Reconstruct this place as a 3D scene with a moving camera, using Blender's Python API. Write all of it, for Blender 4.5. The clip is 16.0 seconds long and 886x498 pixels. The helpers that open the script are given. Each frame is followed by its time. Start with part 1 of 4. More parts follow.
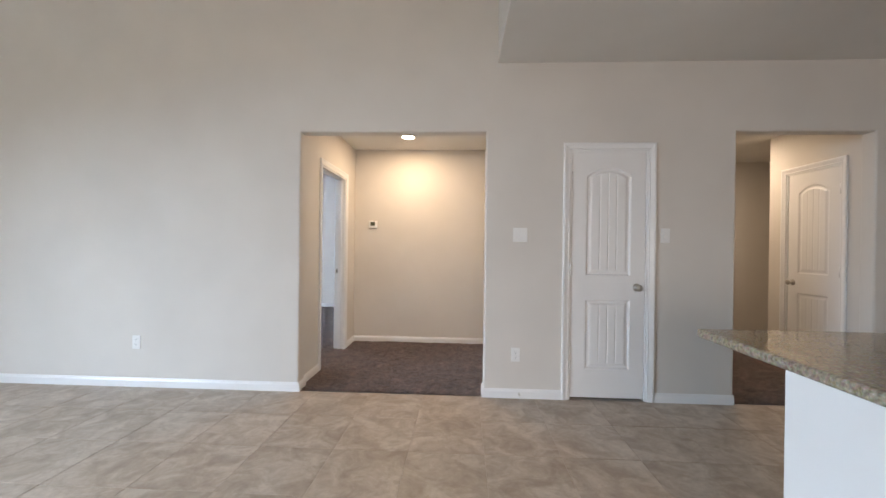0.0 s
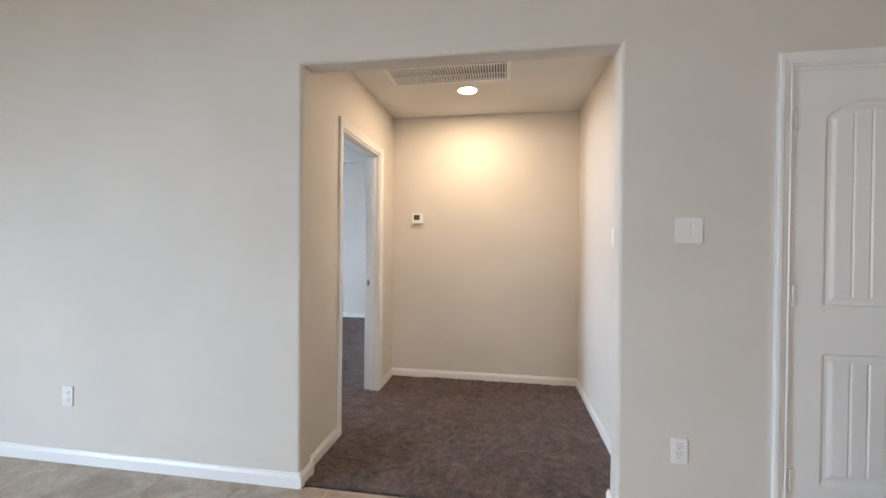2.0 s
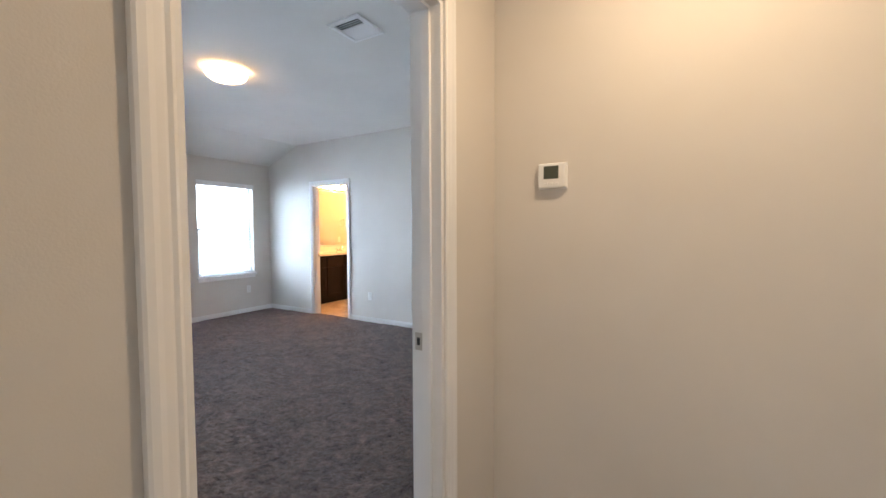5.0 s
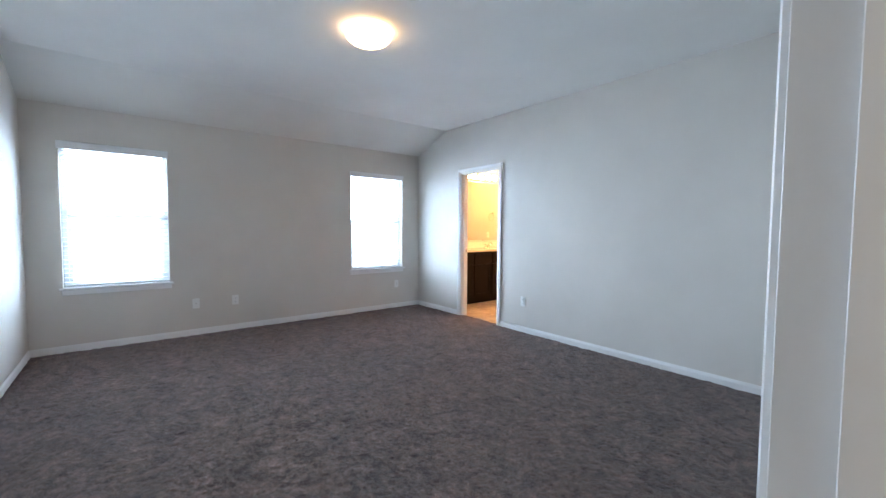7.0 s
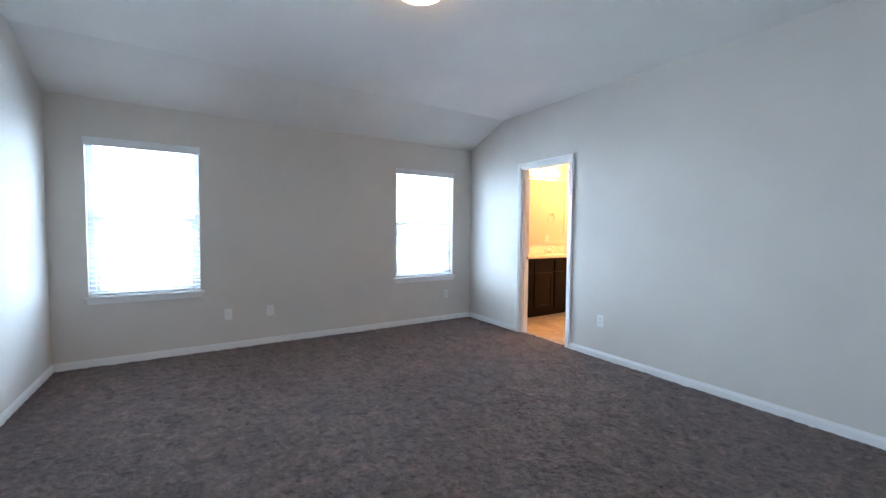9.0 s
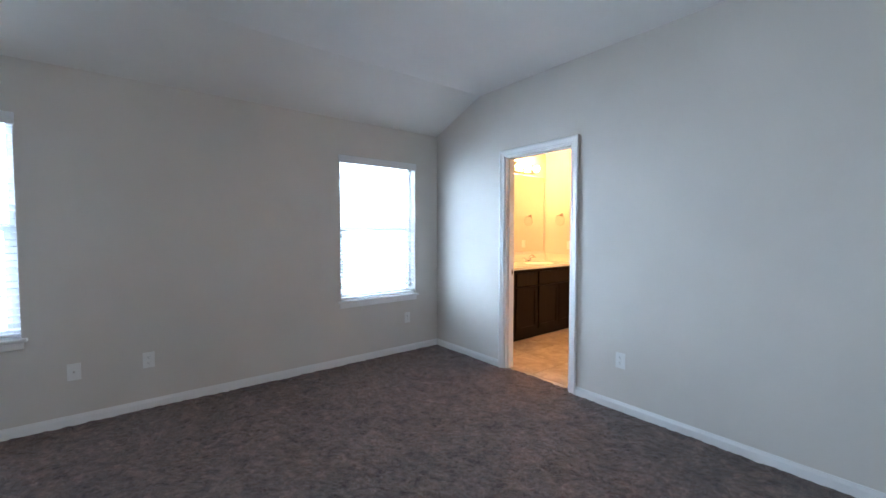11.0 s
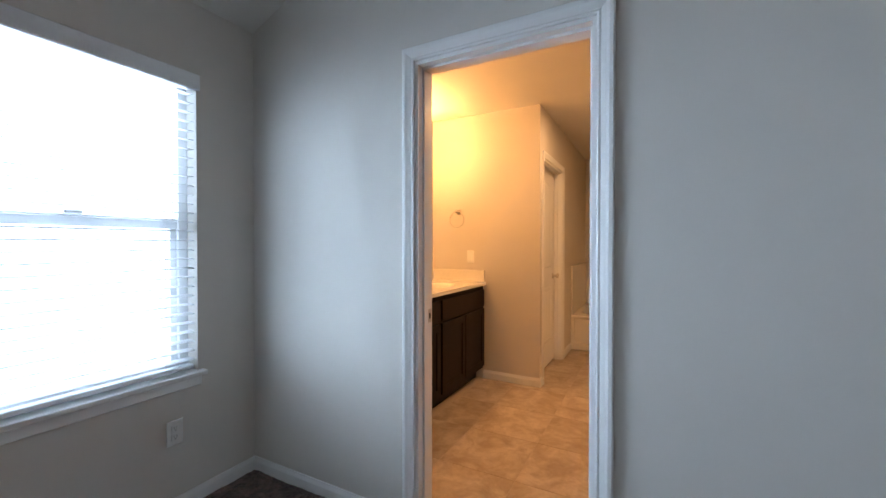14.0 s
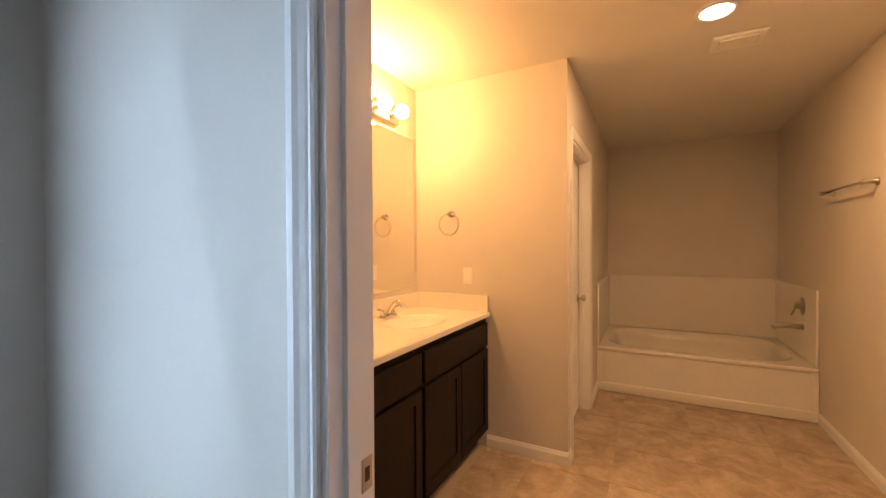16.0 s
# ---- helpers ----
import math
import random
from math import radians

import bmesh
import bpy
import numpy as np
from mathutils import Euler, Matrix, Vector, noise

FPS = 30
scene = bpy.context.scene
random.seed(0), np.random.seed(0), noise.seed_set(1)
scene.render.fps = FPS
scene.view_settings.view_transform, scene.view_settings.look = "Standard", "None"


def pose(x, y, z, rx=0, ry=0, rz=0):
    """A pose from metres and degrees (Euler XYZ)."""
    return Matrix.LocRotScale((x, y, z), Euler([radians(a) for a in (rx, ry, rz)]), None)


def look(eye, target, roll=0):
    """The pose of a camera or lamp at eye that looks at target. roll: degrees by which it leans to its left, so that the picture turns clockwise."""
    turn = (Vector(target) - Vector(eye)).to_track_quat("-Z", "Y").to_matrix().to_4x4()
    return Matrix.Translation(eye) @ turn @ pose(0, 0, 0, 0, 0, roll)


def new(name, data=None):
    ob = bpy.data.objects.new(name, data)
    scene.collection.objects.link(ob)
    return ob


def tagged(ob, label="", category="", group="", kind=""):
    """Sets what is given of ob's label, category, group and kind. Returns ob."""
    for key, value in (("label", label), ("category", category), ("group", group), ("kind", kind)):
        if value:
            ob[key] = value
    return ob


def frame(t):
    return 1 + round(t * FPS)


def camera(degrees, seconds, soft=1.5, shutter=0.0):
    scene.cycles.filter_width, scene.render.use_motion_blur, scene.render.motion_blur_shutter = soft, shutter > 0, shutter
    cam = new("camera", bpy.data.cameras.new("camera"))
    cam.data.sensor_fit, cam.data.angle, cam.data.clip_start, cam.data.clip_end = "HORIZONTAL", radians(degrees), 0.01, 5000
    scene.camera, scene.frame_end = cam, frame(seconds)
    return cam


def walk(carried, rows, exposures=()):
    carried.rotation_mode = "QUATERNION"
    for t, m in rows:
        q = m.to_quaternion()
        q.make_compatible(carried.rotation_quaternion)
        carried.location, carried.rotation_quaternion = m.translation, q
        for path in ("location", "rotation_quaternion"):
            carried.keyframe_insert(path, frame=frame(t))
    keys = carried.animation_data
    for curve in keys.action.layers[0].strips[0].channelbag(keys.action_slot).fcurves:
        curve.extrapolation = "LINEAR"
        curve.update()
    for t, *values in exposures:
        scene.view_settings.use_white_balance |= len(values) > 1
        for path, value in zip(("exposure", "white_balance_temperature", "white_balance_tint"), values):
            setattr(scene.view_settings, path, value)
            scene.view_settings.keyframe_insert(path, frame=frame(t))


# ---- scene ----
cam = camera(96.6, 16.0)
PATH = [
    (0, (0.735, 0.122, 1.232), (0.636, 2.119, 1.226), 0.7),
    (0.5, (0.582, 0.417, 1.245), (0.432, 2.412, 1.23), 0.7),
    (1, (0.508, 0.739, 1.254), (0.312, 2.729, 1.235), 0.6),
    (1.5, (0.462, 1.099, 1.276), (0.214, 3.084, 1.254), 0.5),
    (2, (0.402, 1.496, 1.27), (0.093, 3.471, 1.251), 0.5),
    (2.5, (0.377, 1.905, 1.276), (0.035, 3.876, 1.251), 0.4),
    (3, (0.297, 2.313, 1.276), (-0.062, 4.281, 1.249), 0.3),
    (5.5, (-0.178, 3.883, 1.315), (-1.41, 5.455, 1.213), -0.1),
    (6, (-0.381, 4.033, 1.286), (-1.793, 5.445, 1.182), 0.3),
    (6.5, (-0.548, 4.168, 1.26), (-2.041, 5.495, 1.159), 0.4),
    (7, (-0.695, 4.284, 1.257), (-2.255, 5.532, 1.155), 0.4),
    (7.5, (-0.829, 4.35, 1.282), (-2.465, 5.496, 1.176), 0.4),
    (8, (-0.964, 4.409, 1.272), (-2.656, 5.471, 1.177), 0.5),
    (10.5, (-2.079, 5.039, 1.313), (-3.75, 6.137, 1.239), 0.2),
    (11, (-2.363, 5.211, 1.331), (-3.929, 6.452, 1.245), -0.0),
    (11.5, (-2.693, 5.379, 1.317), (-4.2, 6.692, 1.227), -0.1),
    (12, (-2.997, 5.559, 1.29), (-4.368, 7.014, 1.23), 0.3),
    (12.5, (-3.309, 5.801, 1.27), (-4.556, 7.364, 1.222), 0.2),
    (13, (-3.623, 6.015, 1.252), (-4.776, 7.649, 1.212), 0.3),
    (13.5, (-3.86, 6.265, 1.236), (-4.882, 7.984, 1.211), 0.1),
    (14, (-4.05, 6.578, 1.261), (-4.995, 8.34, 1.238), 0.0),
    (14.5, (-4.21, 6.865, 1.298), (-5.122, 8.645, 1.275), 0.2),
    (15, (-4.301, 7.125, 1.323), (-5.198, 8.912, 1.3), -0.1),
    (15.5, (-4.392, 7.374, 1.349), (-5.302, 9.155, 1.326), -0.3),
    (16, (-4.489, 7.553, 1.349), (-5.422, 9.322, 1.335), -0.3),
]
EXPOSURES = [(0, 0.46, 6650, 18), (2.0, 0.42, 6600, 17), (3.0, 0.38, 6600, 16), (5.5, 0.08, 6750, 15), (6.5, 0.12, 6450, 12), (8.0, 0.1, 6330, 12),
             (10.5, -0.22, 6280, 12), (12.5, -0.5, 6500, 14), (14.5, -1.05, 6550, 14), (16.0, -0.93, 6560, 14)]
walk(cam, [(t, look(eye, target, roll)) for t, eye, target, roll in PATH], EXPOSURES)

# ---- world, sun and large lights ----
world = bpy.data.worlds.new("sky")
scene.world = world
world.use_nodes = True
wt = world.node_tree
sky = wt.nodes.new("ShaderNodeTexSky")
sky.sky_type = 'NISHITA'
sky.sun_disc = False
sky.sun_elevation = radians(55)
sky.sun_rotation = radians(60)
wt.links.new(sky.outputs["Color"], wt.nodes["Background"].inputs["Color"])
wt.nodes["Background"].inputs["Strength"].default_value = 0.1
sun = new("sun", bpy.data.lights.new("sun", 'SUN'))
sun.data.energy = 3.0
sun.data.angle = radians(0.5)
sun.data.color = (1.0, 0.95, 0.88)
sun.matrix_world = look((20, 12, 30), (0, 0, 0))


def area_lamp(name, eye, target, sx, sy, watts, colour):
    ob = new(name, bpy.data.lights.new(name, 'AREA'))
    ob.data.shape = 'RECTANGLE'
    ob.data.size, ob.data.size_y = sx, sy
    ob.data.energy = watts
    ob.data.color = colour
    ob.matrix_world = look(eye, target)
    return ob


DAY = (0.58, 0.78, 1.0)
SOFT_WARM = (1.0, 0.80, 0.56)
# sky light in the openings of the windows
for wy in (4.21, 7.285):
    area_lamp("window_light", (-6.47, wy, 1.40), (0, wy, 2.5), 1.5, 1.95, 400, DAY)
area_lamp("window_light", (-5.9, -0.5, 2.5), (-1.0, 1.4, 0.4), 3.0, 1.8, 1100, (0.56, 0.79, 1.0))
# warm fill lamp, added outside an assumed south window to brighten the room
area_lamp("window_light", (0.5, -5.0, 1.3), (0.5, 0, -1.2), 3.2, 1.9, 112, (1.0, 0.87, 0.74))

# ---- materials ----


def nodes_of(name):
    m = bpy.data.materials.new(name)
    m.use_nodes = True
    nt = m.node_tree
    return m, nt, nt.nodes["Principled BSDF"]


def noise_tex(nt, scale, detail=4.0, rough=0.55):
    n = nt.nodes.new("ShaderNodeTexNoise")
    n.inputs["Scale"].default_value = scale
    n.inputs["Detail"].default_value = detail
    n.inputs["Roughness"].default_value = rough
    co = nt.nodes.new("ShaderNodeNewGeometry")
    nt.links.new(co.outputs["Position"], n.inputs["Vector"])
    return n


def ramp(nt, fac, stops):
    r = nt.nodes.new("ShaderNodeValToRGB")
    while len(r.color_ramp.elements) < len(stops):
        r.color_ramp.elements.new(0.5)
    for e, (p, c) in zip(r.color_ramp.elements, stops):
        e.position, e.color = p, (*c, 1)
    nt.links.new(fac, r.inputs["Fac"])
    return r


def bump(nt, b, height, strength, dist):
    n = nt.nodes.new("ShaderNodeBump")
    n.inputs["Strength"].default_value = strength
    n.inputs["Distance"].default_value = dist
    nt.links.new(height, n.inputs["Height"])
    nt.links.new(n.outputs["Normal"], b.inputs["Normal"])
    return n


def mixed(nt, a, b, fac, mode='MIX'):
    m = nt.nodes.new("ShaderNodeMix")
    m.data_type, m.blend_type = 'RGBA', mode
    if isinstance(fac, float):
        m.inputs[0].default_value = fac
    else:
        nt.links.new(fac, m.inputs[0])
    for src, slot in ((a, m.inputs[6]), (b, m.inputs[7])):
        if isinstance(src, tuple):
            slot.default_value = (*src, 1)
        else:
            nt.links.new(src, slot)
    return m.outputs[2]


def paint(name, colour, rough, grain=260.0, depth=0.0012, strength=0.25, vary=0.04):
    m, nt, b = nodes_of(name)
    big = noise_tex(nt, 1.3, 3)
    lo = tuple(c * (1 - vary) for c in colour)
    hi = tuple(min(1, c * (1 + vary)) for c in colour)
    r = ramp(nt, big.outputs["Fac"], [(0.3, lo), (0.7, hi)])
    nt.links.new(r.outputs["Color"], b.inputs["Base Color"])
    b.inputs["Roughness"].default_value = rough
    fine = noise_tex(nt, grain, 2)
    bump(nt, b, fine.outputs["Fac"], strength, depth)
    return m


def plain(name, colour, rough, metal=0.0, coat=0.0, grain=0.0):
    m, nt, b = nodes_of(name)
    n = noise_tex(nt, 40, 3)
    r = ramp(nt, n.outputs["Fac"], [(0.3, tuple(c * 0.96 for c in colour)), (0.7, colour)])
    nt.links.new(r.outputs["Color"], b.inputs["Base Color"])
    b.inputs["Roughness"].default_value = rough
    b.inputs["Metallic"].default_value = metal
    b.inputs["Coat Weight"].default_value = coat
    if grain:
        bump(nt, b, noise_tex(nt, grain, 2).outputs["Fac"], 0.2, 0.001)
    return m


def glow(name, colour, strength):
    m, nt, b = nodes_of(name)
    b.inputs["Base Color"].default_value = (0.8, 0.8, 0.8, 1)
    b.inputs["Emission Color"].default_value = (*colour, 1)
    b.inputs["Emission Strength"].default_value = strength
    return m


def carpet_material():
    m, nt, b = nodes_of("carpet_pile")
    big = noise_tex(nt, 7.5, 6, 0.72)
    big.inputs["Distortion"].default_value = 1.2
    mid = noise_tex(nt, 30, 4, 0.75)
    fine = noise_tex(nt, 170, 4, 0.8)
    c1 = ramp(nt, fine.outputs["Fac"], [(0.30, (0.045, 0.031, 0.027)), (0.5, (0.131, 0.089, 0.077)), (0.70, (0.36, 0.262, 0.23))])
    c2 = ramp(nt, mid.outputs["Fac"], [(0.35, (0.50, 0.50, 0.50)), (0.65, (1.35, 1.32, 1.30))])
    c3 = ramp(nt, big.outputs["Fac"], [(0.36, (0.50, 0.50, 0.51)), (0.64, (1.30, 1.27, 1.25))])
    k = mixed(nt, c1.outputs["Color"], c2.outputs["Color"], 1.0, 'MULTIPLY')
    k = mixed(nt, k, c3.outputs["Color"], 1.0, 'MULTIPLY')
    nt.links.new(k, b.inputs["Base Color"])
    b.inputs["Roughness"].default_value = 1.0
    b.inputs["Specular IOR Level"].default_value = 0.1
    b.inputs["Sheen Weight"].default_value = 0.25
    add = nt.nodes.new("ShaderNodeMath")
    add.operation = 'ADD'
    nt.links.new(fine.outputs["Fac"], add.inputs[0])
    nt.links.new(mid.outputs["Fac"], add.inputs[1])
    bump(nt, b, add.outputs[0], 1.0, 0.012)
    return m


def tile_material():
    m, nt, b = nodes_of("ceramic_tile")
    info = nt.nodes.new("ShaderNodeObjectInfo")
    geo = nt.nodes.new("ShaderNodeNewGeometry")
    off = nt.nodes.new("ShaderNodeVectorMath")
    off.operation = 'MULTIPLY_ADD'
    comb = nt.nodes.new("ShaderNodeCombineXYZ")
    for s in ("X", "Y", "Z"):
        nt.links.new(info.outputs["Random"], comb.inputs[s])
    off.inputs[1].default_value = (17, 23, 9)
    nt.links.new(comb.outputs[0], off.inputs[0])
    nt.links.new(geo.outputs["Position"], off.inputs[2])
    n1 = noise_tex(nt, 5.5, 6, 0.62)
    n1.inputs["Distortion"].default_value = 0.8
    n2 = noise_tex(nt, 26, 4, 0.6)
    for n in (n1, n2):
        nt.links.new(off.outputs[0], n.inputs["Vector"])
    c = ramp(nt, n1.outputs["Fac"], [(0.34, (0.345, 0.265, 0.198)), (0.5, (0.445, 0.36, 0.285)), (0.66, (0.56, 0.475, 0.395))])
    d = ramp(nt, n2.outputs["Fac"], [(0.3, (0.86, 0.85, 0.83)), (0.7, (1.06, 1.06, 1.06))])
    e = ramp(nt, info.outputs["Random"], [(0.0, (0.95, 0.95, 0.94)), (1.0, (1.04, 1.04, 1.04))])
    k = mixed(nt, c.outputs["Color"], d.outputs["Color"], 1.0, 'MULTIPLY')
    k = mixed(nt, k, e.outputs["Color"], 1.0, 'MULTIPLY')
    nt.links.new(k, b.inputs["Base Color"])
    rr = ramp(nt, n2.outputs["Fac"], [(0.2, (0.34, 0.34, 0.34)), (0.8, (0.48, 0.48, 0.48))])
    nt.links.new(rr.outputs["Color"], b.inputs["Roughness"])
    bump(nt, b, n2.outputs["Fac"], 0.15, 0.002)
    return m


def granite_material():
    m, nt, b = nodes_of("granite")
    v = nt.nodes.new("ShaderNodeTexVoronoi")
    v.inputs["Scale"].default_value = 110
    geo = nt.nodes.new("ShaderNodeNewGeometry")
    nt.links.new(geo.outputs["Position"], v.inputs["Vector"])
    n = noise_tex(nt, 90, 5, 0.6)
    c = ramp(nt, n.outputs["Fac"], [(0.3, (0.13, 0.11, 0.08)), (0.45, (0.25, 0.21, 0.155)), (0.6, (0.33, 0.29, 0.22)), (0.75, (0.48, 0.45, 0.40))])
    k = mixed(nt, c.outputs["Color"], v.outputs["Color"], 0.12, 'OVERLAY')
    nt.links.new(k, b.inputs["Base Color"])
    b.inputs["Roughness"].default_value = 0.05
    return m


def wood_material():
    m, nt, b = nodes_of("espresso_wood")
    n = noise_tex(nt, 1.0, 6, 0.6)
    mp = nt.nodes.new("ShaderNodeMapping")
    mp.inputs["Scale"].default_value = (60, 60, 4)
    geo = nt.nodes.new("ShaderNodeNewGeometry")
    nt.links.new(geo.outputs["Position"], mp.inputs["Vector"])
    nt.links.new(mp.outputs["Vector"], n.inputs["Vector"])
    c = ramp(nt, n.outputs["Fac"], [(0.3, (0.004, 0.0022, 0.0018)), (0.7, (0.012, 0.0065, 0.005))])
    nt.links.new(c.outputs["Color"], b.inputs["Base Color"])
    b.inputs["Roughness"].default_value = 0.5
    b.inputs["Specular IOR Level"].default_value = 0.22
    bump(nt, b, n.outputs["Fac"], 0.15, 0.001)
    return m


def glass_material():
    m, nt, b = nodes_of("window_glass")
    b.inputs["Base Color"].default_value = (1, 1, 1, 1)
    b.inputs["Roughness"].default_value = 0.0
    b.inputs["Transmission Weight"].default_value = 1.0
    b.inputs["IOR"].default_value = 1.45
    return m


WALL = paint("greige_wall_paint", (0.65, 0.615, 0.565), 0.72)
CEIL = paint("ceiling_paint", (0.73, 0.71, 0.67), 0.85, 150.0, 0.002, 0.35)
TRIM = paint("white_trim_paint", (0.80, 0.80, 0.79), 0.32, 90.0, 0.0006, 0.1, 0.02)
DOOR = paint("white_door_paint", (0.80, 0.795, 0.78), 0.36, 120.0, 0.0008, 0.15, 0.02)
PANEL = paint("island_panel_paint", (0.74, 0.74, 0.73), 0.5, 200.0, 0.001, 0.2)
PLASTIC = plain("white_plastic", (0.80, 0.80, 0.78), 0.35)
VINYL = plain("white_vinyl", (0.82, 0.83, 0.84), 0.4)
SLAT = plain("white_blind_slat", (0.84, 0.85, 0.86), 0.45)
# near-black colour in place of the shade inside slots, latch holes and ducts
DARK = plain("hollow_shade", (0.03, 0.03, 0.03), 0.6)
SCREEN = plain("thermostat_screen", (0.07, 0.08, 0.06), 0.15)
NICKEL = plain("satin_nickel", (0.55, 0.52, 0.48), 0.28, 1.0)
CHROME = plain("chrome", (0.82, 0.81, 0.79), 0.08, 1.0)
CARPET = carpet_material()
TILE = tile_material()
GROUT = paint("grout", (0.49, 0.41, 0.335), 0.9, 300.0, 0.001, 0.4)
GRANITE = granite_material()
WOOD = wood_material()
MARBLE = plain("cultured_marble", (0.82, 0.78, 0.70), 0.14, 0.0, 0.3)
TUB = plain("white_acrylic", (0.80, 0.77, 0.71), 0.16, 0.0, 0.4)
GLASS = glass_material()
MIRROR = plain("mirror_silver", (0.93, 0.94, 0.93), 0.01, 1.0)
BULB = glow("warm_bulb", (1.0, 0.47, 0.145), 295.0)
DOME = glow("frosted_dome_glow", (1.0, 0.64, 0.32), 14.0)
LENS = glow("downlight_lens", (1.0, 0.80, 0.55), 30.0)
GROUND = paint("dry_ground", (0.35, 0.33, 0.27), 0.95, 8.0, 0.01, 0.5)

# ---- mesh helpers ----


def box(bm, x0, x1, y0, y1, z0, z1):
    v = [bm.verts.new(p) for p in ((x0, y0, z0), (x1, y0, z0), (x1, y1, z0), (x0, y1, z0),
                                   (x0, y0, z1), (x1, y0, z1), (x1, y1, z1), (x0, y1, z1))]
    for f in ((3, 2, 1, 0), (4, 5, 6, 7), (0, 1, 5, 4), (1, 2, 6, 5), (2, 3, 7, 6), (3, 0, 4, 7)):
        bm.faces.new([v[i] for i in f])
    return bm


def boxed(x0, x1, y0, y1, z0, z1, bev=0.0, seg=2):
    bm = box(bmesh.new(), x0, x1, y0, y1, z0, z1)
    if bev:
        bmesh.ops.bevel(bm, geom=bm.edges[:], offset=bev, segments=seg, affect='EDGES', profile=0.5)
    return bm


def lathe(profile, seg=24, m=None):
    """profile: (radius, height) pairs about the z axis."""
    bm = bmesh.new()
    rings = []
    for r, h in profile:
        if r < 1e-5:
            rings.append([bm.verts.new((0, 0, h))])
        else:
            rings.append([bm.verts.new((r * math.cos(2 * math.pi * i / seg), r * math.sin(2 * math.pi * i / seg), h)) for i in range(seg)])
    for a, b in zip(rings, rings[1:]):
        for i in range(seg):
            k = (i + 1) % seg
            q = [a[i % len(a)], a[k % len(a)], b[k % len(b)], b[i % len(b)]]
            q = list(dict.fromkeys(q))
            if len(q) > 2:
                bm.faces.new(q)
    if m is not None:
        bm.transform(m)
    return bm


def tube(points, r, seg=10, closed=False):
    """A round rod along points."""
    bm = bmesh.new()
    pts = [Vector(p) for p in points]
    n = len(pts)
    rings = []
    for i, p in enumerate(pts):
        a = pts[(i - 1) % n] if closed or i else p
        b = pts[(i + 1) % n] if closed or i < n - 1 else p
        d = (b - a).normalized()
        side = d.cross(Vector((0, 0, 1)))
        if side.length < 1e-3:
            side = d.cross(Vector((1, 0, 0)))
        side.normalize()
        up = side.cross(d)
        rings.append([bm.verts.new(p + r * (math.cos(2 * math.pi * k / seg) * side + math.sin(2 * math.pi * k / seg) * up)) for k in range(seg)])
    last = n if closed else n - 1
    for i in range(last):
        a, b = rings[i], rings[(i + 1) % n]
        for k in range(seg):
            bm.faces.new((a[k], a[(k + 1) % seg], b[(k + 1) % seg], b[k]))
    if not closed:
        bm.faces.new(rings[0])
        bm.faces.new(list(reversed(rings[-1])))
    return bm


def part(name, bm, material, parent=None, label="", smooth=False):
    me = bpy.data.meshes.new(name)
    bmesh.ops.recalc_face_normals(bm, faces=bm.faces[:])
    bm.to_mesh(me)
    bm.free()
    me.materials.append(material)
    if smooth:
        for p in me.polygons:
            p.use_smooth = True
    ob = new(name, me)
    ob.parent = parent
    if label:
        tagged(ob, label)
    return ob


def thing(name, m, label, category, group="", kind=""):
    ob = new(name)
    ob.empty_display_size = 0.1
    ob.matrix_world = m
    return tagged(ob, label, category, group, kind)


def setting(name, bm, material, label, category):
    return tagged(part(name, bm, material), label, category, kind="structure")


